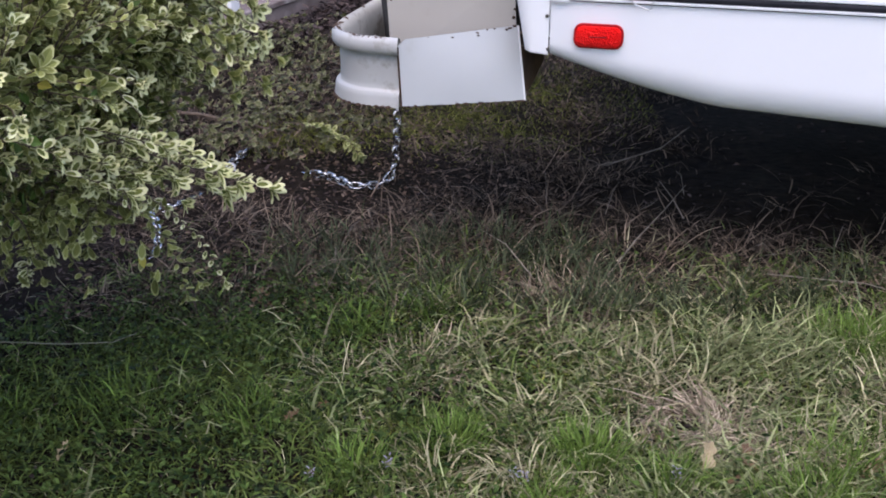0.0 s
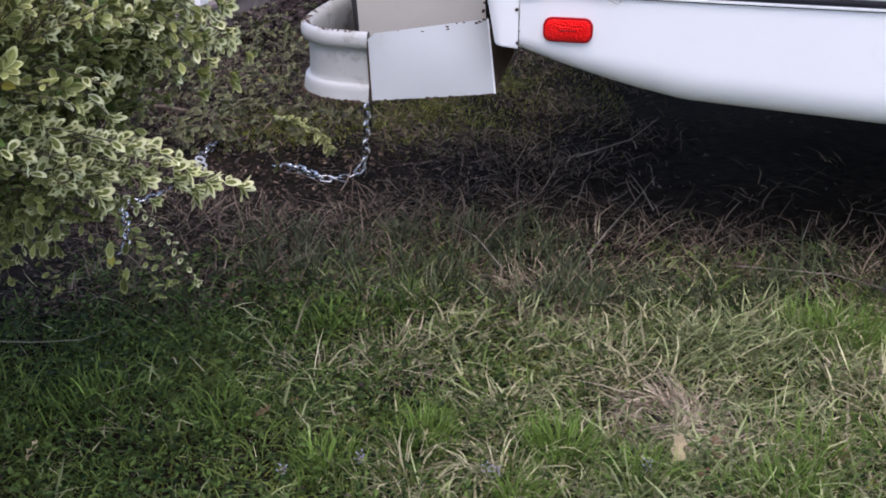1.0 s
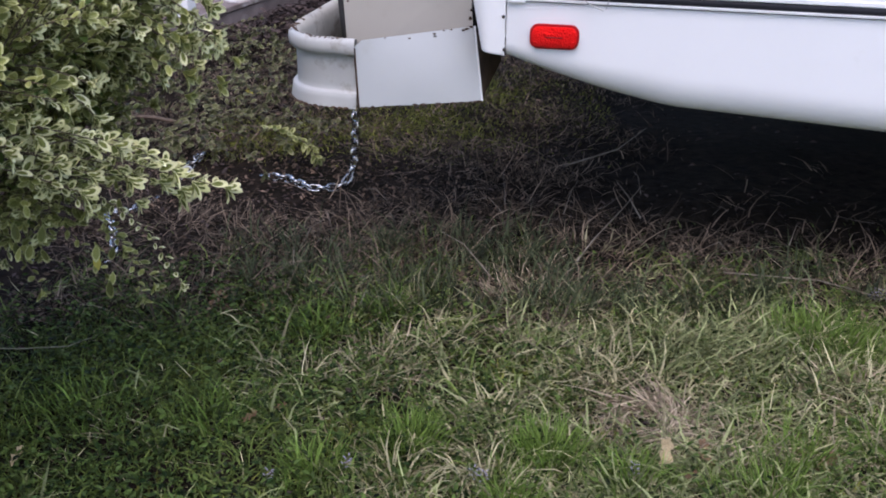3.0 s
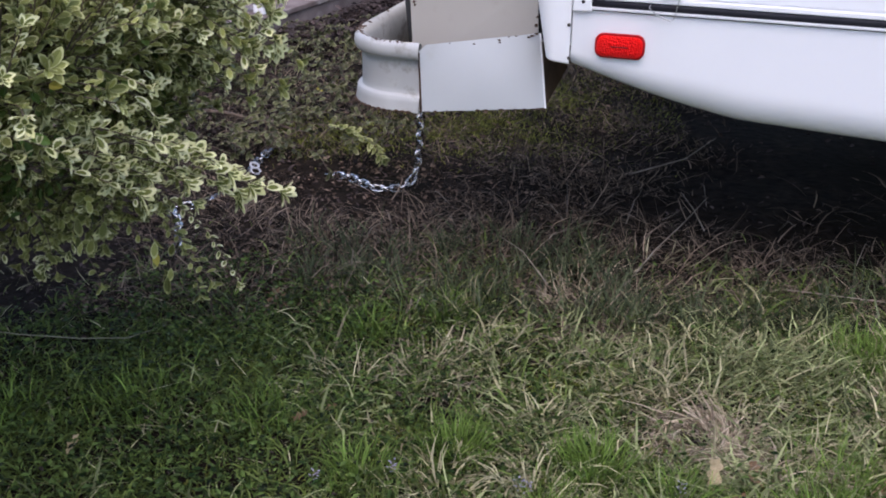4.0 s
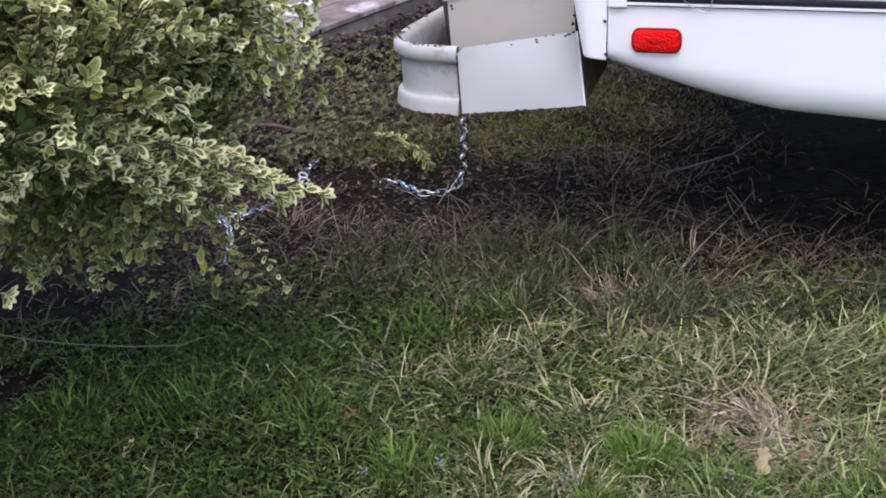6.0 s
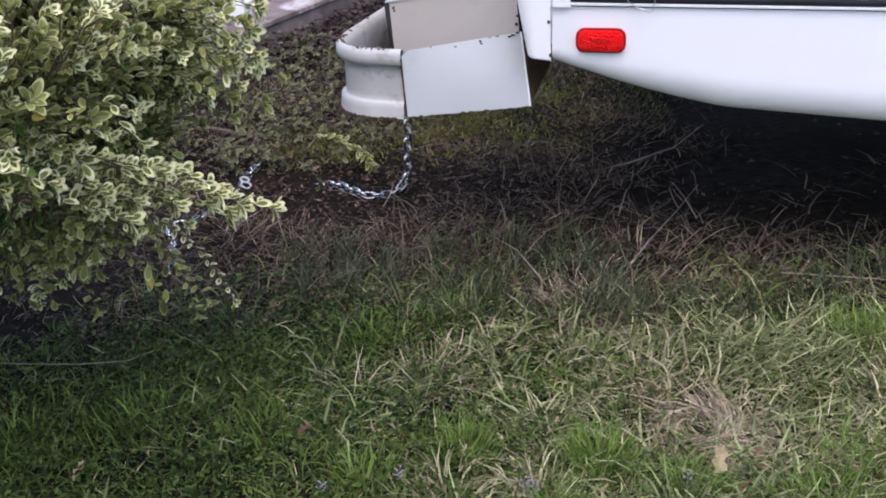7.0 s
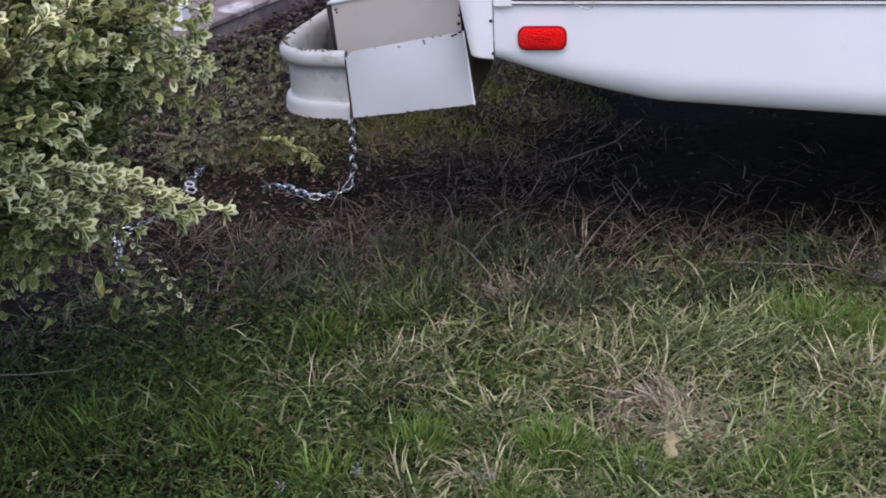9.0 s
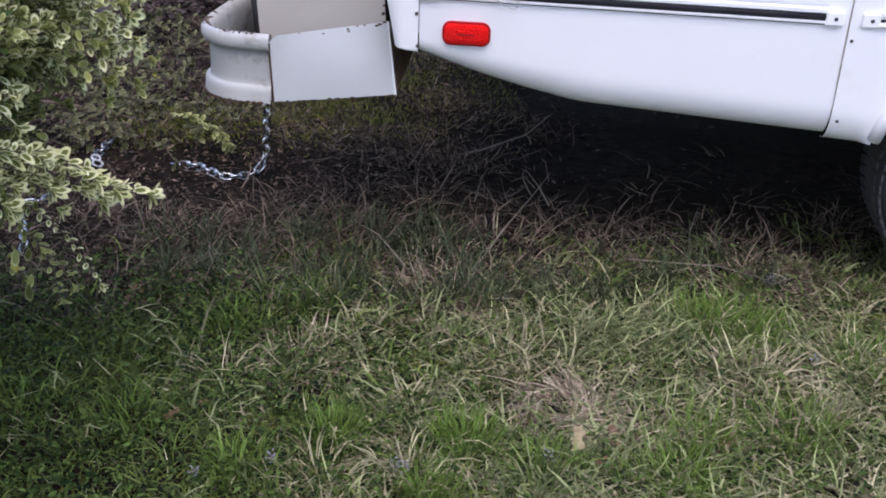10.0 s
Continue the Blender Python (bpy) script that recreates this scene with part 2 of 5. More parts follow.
def screw(name, parent, at, r=0.0042, material=DARK):
    """A domed screw head, flat on a face that looks along -y."""
    bm = bmesh.new()
    prof = [(r, 0.0005), (r * 0.95, -0.0012), (r * 0.6, -0.0024)]
    rings = []
    for rr, y in prof:
        rings.append([bm.verts.new((at[0] + rr * math.cos(a), at[1] + y, at[2] + rr * math.sin(a))) for a in (2 * math.pi * k / 10 for k in range(10))])
    for q in range(2):
        for k in range(10):
            bm.faces.new((rings[q][k], rings[q][(k + 1) % 10], rings[q + 1][(k + 1) % 10], rings[q + 1][k]))
    bm.faces.new(rings[-1])
    return part(name, bm, material, parent)


def ground_height(x, y):
    x, y = np.asarray(x, float), np.asarray(y, float)
    h = 0.008 * np.sin(3.1 * x + 1.3) * np.sin(2.7 * y + 0.4) + 0.005 * np.sin(7.3 * x - 2.2 * y) + 0.004 * np.sin(11.7 * y + 4.1 * x + 1.0)
    return h * np.exp(-((x / 8) ** 2 + ((y - 2) / 9) ** 2))


# ---- ground: one sheet out to the horizon ----


def build_ground():
    xs = np.concatenate([[-400, -120, -40, -15, -8], np.arange(-5, 5.01, 0.07), [8, 15, 40, 120, 400]])
    ys = np.concatenate([[-400, -120, -40, -15, -6], np.arange(-2, 9.01, 0.07), [14, 25, 50, 120, 400]])
    gx, gy = np.meshgrid(xs, ys, indexing="ij")
    v = np.stack([gx, gy, ground_height(gx, gy)], -1).reshape(-1, 3)
    ny = len(ys)
    i, j = np.meshgrid(np.arange(len(xs) - 1), np.arange(ny - 1), indexing="ij")
    a = (i * ny + j).ravel()
    f = np.stack([a, a + ny, a + ny + 1, a + 1], -1)
    me = bpy.data.meshes.new("ground")
    me.from_pydata(v.tolist(), [], f.tolist())
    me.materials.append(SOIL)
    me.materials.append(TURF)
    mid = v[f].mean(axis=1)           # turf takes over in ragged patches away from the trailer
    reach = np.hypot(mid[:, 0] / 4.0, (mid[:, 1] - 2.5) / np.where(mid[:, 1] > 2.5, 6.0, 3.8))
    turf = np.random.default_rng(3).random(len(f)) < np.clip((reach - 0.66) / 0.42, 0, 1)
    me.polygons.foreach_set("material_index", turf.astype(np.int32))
    me.shade_smooth()
    return tagged(new("ground", me), "soil with moss and grass litter, coloured near black to deepen shade", "ground", kind="structure")


build_ground()

# ---- the camper trailer; u runs forward along its side, v inwards, z up ----
trailer = new("camper_trailer")
trailer.matrix_world = pose(0.242, 2.373, 0, 0, 0, -12)
tagged(trailer, "white folding camper trailer parked on rough grass", "trailer")
BODY_TOP, BODY_IN = 1.16, 2.02


def sill(u):
    """Height of the lower edge of the side: it sweeps up towards the rear corner."""
    return 0.4695 + 0.1125 * max(0.0, 1 - u / 0.4) ** 1.35 - 0.041 * min(1.2, max(0.0, u - 0.4) / 0.65)


def section(u, top=BODY_TOP, inset=0.0):
    """The side's cross-section at u, from the top down and round under the floor."""
    zb = sill(u) - 0.004
    r = 0.085 if u > 0.3 else 0.035 + 0.05 * max(0.0, u) / 0.3
    pts = [(inset, top), (inset, 0.9), (inset, 0.72), (inset, zb + r)]
    for k in range(1, 8):
        a = k / 8 * math.pi / 2
        pts.append((inset + r * 0.75 * (1 - math.cos(a)), zb + r * (1 - math.sin(a))))
    pts += [(inset + r * 0.75, zb), (inset + 0.25, zb + 0.01), (1.0, zb + 0.01)]
    return pts


def sweep(bm, us, inset=0.0):
    rows = [[bm.verts.new((u, v, z)) for v, z in section(u, inset=inset)] for u in us]
    for a, b in zip(rows, rows[1:]):
        for k in range(len(a) - 1):
            bm.faces.new((a[k], a[k + 1], b[k + 1], b[k]))
    return rows


bm = bmesh.new()
sweep(bm, [0.0, 0.012] + [0.03 * k for k in range(1, 32)] + [0.9508])
part("side_panel", bm, WHITE, trailer, "glossy white side panel with upswept lower edge", True)

# front side panel with the wheel arch
bm = bmesh.new()
WHEEL_U, WHEEL_Z, WHEEL_R = 1.430, 0.300, 0.300
rows = []
for k in range(131):
    u = 0.9515 + k * 0.0165
    row = []
    arch = WHEEL_Z + math.sqrt(max(0.0, 0.400 ** 2 - (u - WHEEL_U) ** 2)) if abs(u - WHEEL_U) < 0.400 else 0.0
    for v, z in section(u, inset=-0.004)[:12]:
        z -= 0.011 * max(0.0, min(1.0, (0.6 - z) / 0.15))   # it hangs a little lower than the rear panel
        row.append(bm.verts.new((u, v if z > arch + 0.03 else -0.004, max(z, arch))))
    rows.append(row)
for a, b in zip(rows, rows[1:]):
    for k in range(11):
        bm.faces.new((a[k], a[k + 1], b[k + 1], b[k]))
bmesh.ops.remove_doubles(bm, verts=bm.verts, dist=0.0004)
part("front_side_panel", bm, WHITE, trailer, "", True)

bm = bmesh.new()                      # flared lip round the wheel arch
arc = []
for k in range(25):
    a = math.pi * (1.02 - 1.04 * k / 24)
    arc.append((WHEEL_U + 0.407 * math.cos(a), -0.012, WHEEL_Z + 0.407 * math.sin(a)))
arc = [p for p in arc if p[2] > 0.44]
tube(bm, [(arc[0][0] - 0.012, -0.002, 0.438)] + arc, 0.016, 8)
part("wheel_arch_lip", bm, WHITE, trailer, "", True)

bm = bmesh.new()                      # rest of the hull behind the side
box(bm, 0.03, 3.09, 0.03, BODY_IN, 0.60, BODY_TOP, 0.01)
# lowered floor, unseen, added to deepen the shade on the ground beneath
box(bm, 0.42, 3.09, 0.42, BODY_IN - 0.4, 0.50, 0.60)
part("hull", bm, WHITE, trailer)
bm = bmesh.new()
box(bm, -0.05, 3.14, -0.03, BODY_IN + 0.03, BODY_TOP + 0.004, 1.34, 0.03)
part("folded_roof", bm, WHITE, trailer)
bm = bmesh.new()
for v in (0.45, 1.55):
    box(bm, -0.50, 3.4, v, v + 0.05, 0.515, 0.585)
for u in (-0.30, 0.5, 1.2):
    box(bm, u, u + 0.05, 0.504, 1.546, 0.52, 0.58)
part("chassis_rail", bm, CHASSIS, trailer)
bm = bmesh.new()
tube(bm, [(WHEEL_U, 0.12, WHEEL_Z), (WHEEL_U, 1.0, WHEEL_Z), (WHEEL_U, 1.9, WHEEL_Z)], 0.025, 8)
part("axle", bm, CHASSIS, trailer)

bm = bmesh.new()                      # rounded rear corner piece
rows = []
for k in range(13):
    q = k / 12
    if q < 0.35:
        u, v = -0.002 - 0.034 * q / 0.35, -0.004
    else:
        a = (q - 0.35) / 0.65 * math.pi / 2
        u, v = -0.036 - 0.022 * math.sin(a), -0.004 + 0.022 * (1 - math.cos(a)) + 0.10 * max(0, (q - 0.85) / 0.15)
    zb = 0.580 + 0.010 * q
    rows.append([bm.verts.new((u - 0.030 * q * min(1.0, (z - zb) / 0.13), v, z)) for z in (BODY_TOP, 0.9, 0.72, zb + 0.004, zb)] + [bm.verts.new((u + 0.001, v + 0.005, zb))])
for a, b in zip(rows, rows[1:]):
    for k in range(5):
        bm.faces.new((a[k], a[k + 1], b[k + 1], b[k]))
corner = part("rear_corner_trim", bm, TRIM, trailer, "white wrapped corner trim with dark screws", True)
for z in (0.586 + 0.008, 0.669, 0.745, 0.83):
    screw("screw", corner, (-0.0065 + 0.004 * (z < 0.6), -0.005, z))
bm = bmesh.new()
box(bm, -0.054, 0.03, 0.115, BODY_IN, 0.592, BODY_TOP)
part("rear_wall", bm, WHITE, trailer)

# unseen skirt, added to keep light from under the trailer
bm = bmesh.new()
box(bm, 0.30, 3.09, BODY_IN - 0.06, BODY_IN - 0.02, 0.46, 0.60, 0.01)
part("far_side_skirt", bm, WHITE, trailer)

# rub rail along the side


def rail(u0, u1):
    bm = bmesh.new()
    zc = 0.7160
    prof = [(0, zc - 0.0155), (-0.008, zc - 0.014), (-0.009, zc - 0.0105), (-0.004, zc - 0.009), (-0.004, zc + 0.009),
            (-0.009, zc + 0.0105), (-0.009, zc + 0.018), (0, zc + 0.020)]
    a = [bm.verts.new((u0, v, z)) for v, z in prof]
    b = [bm.verts.new((u1, v, z)) for v, z in prof]
    for k in range(7):
        bm.faces.new((a[k], a[k + 1], b[k + 1], b[k]))
    bm.faces.new(a)
    bm.faces.new(b[::-1])
    r = part("rub_rail", bm, TRIM, trailer, "white extruded rail with black insert")
    bm = bmesh.new()
    tube(bm, [(u0 + 0.001 + (u1 - u0 - 0.002) * k / 8, -0.0048, zc) for k in range(9)], 0.0080, 10)
    for vert in bm.verts:
        vert.co.y = -0.0045 + (vert.co.y + 0.0048) * 0.5
    part("black_insert", bm, RUBBER, r, "black rubber insert", True)
    # dark strip standing in for the shadow gap below the rail's lip
    part("sealant", box(bmesh.new(), u0 - 0.03, u1 + 0.03, -0.0022, 0.001, zc - 0.0176, zc - 0.0158, 0.0005), RUBBER, r, "dark strip for the shadow gap under the rail")
    return r


def end_cap(r, u0, u1, z0=0.690, z1=0.738):
    bm = bmesh.new()
    box(bm, u0, u1, -0.0115, 0.0, z0, z1, 0.004)
    cap = part("end_cap", bm, TRIM, r)
    screw("screw", cap, ((u0 + u1) / 2 + 0.002, -0.0115, (z0 + z1) / 2), 0.0045)


r = rail(0.036, 0.900)
for ob in [r] + list(r.children):
    for vv in ob.data.vertices:      # tilted up a little towards the rear to fit the camera's view
        vv.co.z += 0.0055 * (1 - vv.co.x / 0.9)
end_cap(r, 0.000, 0.042, 0.701, 0.748)
end_cap(r, 0.896, 0.936, 0.698, 0.731)
r = rail(1.010, 3.08)
for vv in r.data.vertices:
    vv.co.y -= 0.004
end_cap(r, 0.974, 1.014, 0.698, 0.731)
for u, z in ((0.962, 0.666), (0.968, 0.478)):
    screw("screw", trailer, (u, -0.0045 if z > 0.6 else -0.0010, z), 0.0038)
bm = bmesh.new()
box(bm, 0.9488, 0.9512, -0.0005, 0.02, 0.56, BODY_TOP)
part("panel_seam", bm, GRIME, trailer)
bm = bmesh.new()
box(bm, 0.04, 0.90, -0.0035, 0.02, 0.742, 1.14, 0.002)
part("upper_panel", bm, WHITE, trailer)

# wire latch over the rail
latch = part("latch_plate", box(bmesh.new(), 0.172, 0.236, -0.0120, -0.0037, 0.748, 0.790, 0.003), WIRE, trailer, "small metal latch with wire bail")
bm = bmesh.new()
tube(bm, [(0.180, -0.016, 0.752), (0.166, -0.020, 0.722), (0.182, -0.018, 0.708), (0.214, -0.017, 0.695), (0.220, -0.018, 0.700), (0.230, -0.018, 0.752)], 0.0013, 6)
part("wire_bail", bm, WIRE, latch)
bm = bmesh.new()
tube(bm, [(0.178, -0.016, 0.752), (0.204, -0.017, 0.750), (0.232, -0.016, 0.752)], 0.0022, 6)
part("pivot_pin", bm, WIRE, latch)

# red marker lamp
LU, LZ = 0.109, 0.6295


def rounded_plate(bm, w, h, r, y0, y1, crown=0.0, rings=5):
    """A rounded rectangle standing off a face that looks along -y, domed towards the viewer."""
    outline = []
    for cx, cz, a0 in ((w / 2 - r, h / 2 - r, 0), (-w / 2 + r, h / 2 - r, 90), (-w / 2 + r, -h / 2 + r, 180), (w / 2 - r, -h / 2 + r, 270)):
        for k in range(5):
            a = radians(a0 + 22.5 * k)
            outline.append((cx + r * math.cos(a), cz + r * math.sin(a)))
    levels = [(1.0, y0), (1.0, y1)] + [(1 - 0.9 * (k / rings) ** 1.3, y1 - crown * math.sin(k / rings * math.pi / 2)) for k in range(1, rings + 1)]
    prev = None
    for s, y in levels:
        ring = [bm.verts.new((LU + x * s, y, LZ + z * s)) for x, z in outline]
        if prev:
            for k in range(20):
                bm.faces.new((prev[k], prev[(k + 1) % 20], ring[(k + 1) % 20], ring[k]))
        prev = ring
    bm.faces.new(prev)
    return bm


base = part("marker_lamp", rounded_plate(bmesh.new(), 0.110, 0.055, 0.019, 0.0, -0.007), DEEPRED, trailer, "red rectangular side marker lamp")
part("lens", rounded_plate(bmesh.new(), 0.101, 0.046, 0.016, -0.0071, -0.014, 0.007), RED, base, "red prismatic plastic lens", True)
part("lens_mark", box(bmesh.new(), LU - 0.019, LU + 0.019, -0.0218, -0.0200, LZ + 0.0005, LZ + 0.0030, 0.0008), mat("dark_red", (0.16, 0.002, 0.004), (0.22, 0.004, 0.006), 0.3), base)

# wheel
wheel = new("wheel")
wheel.parent = trailer
wheel.matrix_local = pose(WHEEL_U, 0.20, WHEEL_Z)
bm = bmesh.new()
prof = []
for k in range(17):
    a = -math.pi / 2 + math.pi * k / 16
    prof.append((0.100 * math.sin(a) * (1 if abs(math.sin(a)) < 0.9 else 0.97), 0.19 + 0.11 * max(0.0, math.cos(a)) ** 0.32))
rings = []
for s in range(48):
    a = 2 * math.pi * s / 48
    rings.append([bm.verts.new((rr * math.cos(a), yy, rr * math.sin(a))) for yy, rr in prof])
for s in range(48):
    a, b = rings[s], rings[(s + 1) % 48]
    for k in range(16):
        bm.faces.new((a[k], a[k + 1], b[k + 1], b[k]))
tyre = part("tyre", bm, TYRE, wheel, "worn black rubber tyre", True)
lug = bmesh.new()
box(lug, -0.011, 0.011, -0.022, 0.022, -0.003, 0.004, 0.002)
part("tread_block", lug, TYRE, tyre)
first = tyre.children[0]
mesh_block = first.data
bpy.data.objects.remove(first)
for s in range(60):
    for q, yy in enumerate((-0.072, -0.024, 0.024, 0.072)):
        a = 2 * math.pi * (s + 0.5 * (q % 2)) / 60
        ob = new("tread_block", mesh_block)
        ob.parent = tyre
        rr = 0.2965 if abs(yy) < 0.03 else 0.290
        ob.matrix_local = Matrix.Translation((rr * math.cos(a), yy, rr * math.sin(a))) @ Matrix.Rotation(-a + math.pi / 2, 4, "Y") @ Matrix.Rotation(math.copysign(0.22, yy) if abs(yy) > 0.03 else 0, 4, "X")
bm = bmesh.new()
prof = [(-0.06, 0.19), (-0.055, 0.178), (-0.02, 0.165), (-0.03, 0.12), (-0.045, 0.07), (-0.05, 0.0001)]
rings = [[bm.verts.new((rr * math.cos(2 * math.pi * s / 32), yy, rr * math.sin(2 * math.pi * s / 32))) for yy, rr in prof] for s in range(32)]
for s in range(32):
    a, b = rings[s], rings[(s + 1) % 32]
    for k in range(5):
        bm.faces.new((a[k], a[k + 1], b[k + 1], b[k]))
part("rim", bm, RIM, wheel, "pale steel rim", True)

far_wheel = copy_thing(wheel, pose(WHEEL_U, BODY_IN - 0.20, WHEEL_Z, 0, 0, 180))
far_wheel.parent = trailer

# ---- rear bumper: bent cream wrap, pale flap, tan box ----
bumper = new("rear_bumper")
bumper.parent = trailer
bumper["label"] = "dented cream steel rear bumper with rust-chipped edges"
path = [(-0.338 - 0.014 * k, -0.046 + 0.0004 * k * k) for k in range(5)]
cx, cy, rr = -0.404, 0.072, 0.112
for k in range(0, 14):
    a = radians(-93 - 87 * k / 13)
    path.append((cx + rr * math.cos(a), cy + rr * math.sin(a)))
path += [(-0.5155 + 0.011 * k, 0.12 + 0.12 * k) for k in range(0, 15)]
PROFILE = [(0.003, 0.6112), (0.008, 0.608), (0.012, 0.600), (0.0132, 0.590), (0.0122, 0.580), (0.008, 0.5735), (-0.002, 0.571), (-0.0075, 0.5695), (-0.0070, 0.566),
           (-0.0048, 0.560), (-0.0050, 0.530), (-0.0045, 0.500), (-0.0042, 0.488), (-0.002, 0.4855), (0.004, 0.484), (0.007, 0.481), (0.009, 0.470), (0.012, 0.449)]


def profile_sweep(bm, line, prof):
    """Sweeps (offset outwards, height) pairs along a plan line; outwards is to the left of travel."""
    rows = []
    for i, (u, v) in enumerate(line):
        a, b = line[max(i - 1, 0)], line[min(i + 1, len(line) - 1)]
        d = Vector((b[0] - a[0], b[1] - a[1])).normalized()
        nx, ny = -d.y, d.x
        rows.append([bm.verts.new((u + nx * o, v + ny * o, z)) for o, z in prof])
    for a, b in zip(rows, rows[1:]):
        for k in range(len(prof) - 1):
            bm.faces.new((a[k], a[k + 1], b[k + 1], b[k]))
    return rows


bm = bmesh.new()
for row in profile_sweep(bm, path, PROFILE):   # knocks and dents
    for vert in row:
        k = noise.noise(vert.co * 17.0)
        vert.co += Vector((0.3, -0.7, 0.35)) * 0.0035 * k + Vector((0, 0, 0.0022 * noise.noise(vert.co * 60.0))) * (vert.co.z > 0.6 or vert.co.z < 0.455)
wrap = part("bumper_wrap", bm, CREAM, bumper, "cream steel corner wrap with rolled top bead", True)
bm = bmesh.new()
profile_sweep(bm, path, [(0.003, 0.6112), (-0.004, 0.611), (-0.012, 0.606), (-0.018, 0.590), (-0.018, 0.55), (-0.016, 0.47), (-0.010, 0.449)])
part("inner_face", bm, GRIME, wrap, "dirty unpainted inner face", True)

# flap plate: slightly bent, rounded upper corner, placed to fit the camera's view
FL = dict(tl=(-0.341, -0.0465, 0.606), bl=(-0.335, -0.047, 0.450), br=(-0.060, 0.064, 0.449), tr=(-0.084, 0.081, 0.623))
FLAP_N = Vector((0.375, -0.927, 0.0))


def flap_at(s, q, proud=0.0):
    """Point of the flap: s from its left edge to its right, q from top to bottom."""
    tl, bl, br, tr = (Vector(FL[k]) for k in ("tl", "bl", "br", "tr"))
    p = (tl.lerp(tr, s)).lerp(bl.lerp(br, s), q)
    return p + FLAP_N * (proud + 0.005 * math.sin(math.pi * s) * math.sin(math.pi * q))


bm = bmesh.new()
cols, rws = 16, 10
for off in (0.0, -0.0025):
    grid = []
    for i in range(cols + 1):
        line = []
        for j in range(rws + 1):
            s, q = i / cols, j / rws
            if j == 0:
                q += 0.085 * max(0.0, 1 - s / 0.07) ** 2
            if j == rws:
                q += 0.010 * noise.noise((s * 9, 0.3, 1.7))
            line.append(bm.verts.new(flap_at(s, q, off)))
        grid.append(line)
    for i in range(cols):
        for j in range(rws):
            bm.faces.new((grid[i][j], grid[i + 1][j], grid[i + 1][j + 1], grid[i][j + 1]))
flap = part("flap_plate", bm, FLAP, bumper, "pale grey flat steel plate with chipped rusty edges", True)
bm = bmesh.new()                      # dark joint between flap and wrap
slab(bm, [flap_at(-0.004, 1.0, 0.002), flap_at(0.010, 1.0, 0.0015), flap_at(0.006, 0.1, 0.0015), flap_at(-0.006, 0.1, 0.002)], 0.004)
part("joint", bm, RUSTSPOT, flap)
bm = bmesh.new()                      # bright folded edge at the right
tube(bm, [flap_at(1.0, k / 6, -0.001) for k in range(7)], 0.0028, 6)
part("folded_edge", bm, TRIM, flap)
random.seed(11)
for s, q, size in [(0.03 + random.uniform(0, 0.95), 1.0, random.uniform(0.0014, 0.0036)) for k in range(26)] + \
        [(0.93, 0.02, 0.0035), (0.90, 0.03, 0.003), (0.97, 0.0, 0.003), (0.655, 0.03, 0.003), (0.66, 0.065, 0.0022), (0.74, 0.005, 0.002), (0.45, 0.05, 0.0022), (0.25, 0.004, 0.0015), (0.8, 0.004, 0.002)]:
    bm = bmesh.new()
    bmesh.ops.create_icosphere(bm, subdivisions=1, radius=size)
    for vert in bm.verts:
        vert.co = Vector((vert.co.x * random.uniform(0.8, 2.6), vert.co.y * 0.25, vert.co.z * random.uniform(0.6, 1.1))) + flap_at(min(s, 1), min(q, 1.0), 0.0015)
    part("rust_chip", bm, RUSTSPOT, flap)
random.seed(12)
for k in range(34):
    i = 2 + k % 17
    u, v = path[i]
    bm = bmesh.new()
    bmesh.ops.create_icosphere(bm, subdivisions=1, radius=random.uniform(0.0025, 0.007))
    d = Vector((u - cx, v - cy - 0.02, 0)).normalized() * (0.011 if k < 30 else 0.006)
    for vert in bm.verts:
        vert.co = Vector((vert.co.x * 1.5, vert.co.y * 1.5, vert.co.z * 0.6)) + Vector((u, v, 0.449 if k < 30 else 0.609)) + d
    part("rust_chip", bm, RUSTSPOT, wrap)
for k in range(20):                   # flaked paint along the top rim
    u, v = path[3 + k % 18]
    bm = bmesh.new()
    bmesh.ops.create_icosphere(bm, subdivisions=1, radius=random.uniform(0.003, 0.006))
    spin = random.uniform(0, 3.1)
    for vert in bm.verts:
        vert.co = Matrix.Rotation(spin, 3, "Z") @ Vector((vert.co.x * 2.2, vert.co.y * 1.0, vert.co.z * 0.45)) + Vector((u, v, 0.6105)) + Vector((u - cx, v - cy - 0.02, 0)).normalized() * random.uniform(-0.004, 0.004)
    part("rust_chip", bm, RUSTSPOT, wrap)

bm = bmesh.new()                      # rusty return plate behind the flap's free edge
slab(bm, [(-0.062, 0.070, 0.450), (-0.055, 0.36, 0.466), (-0.055, 0.36, 0.60), (-0.080, 0.086, 0.60)], 0.004)
part("return_plate", bm, RUST, bumper, "rusty brown steel side plate")

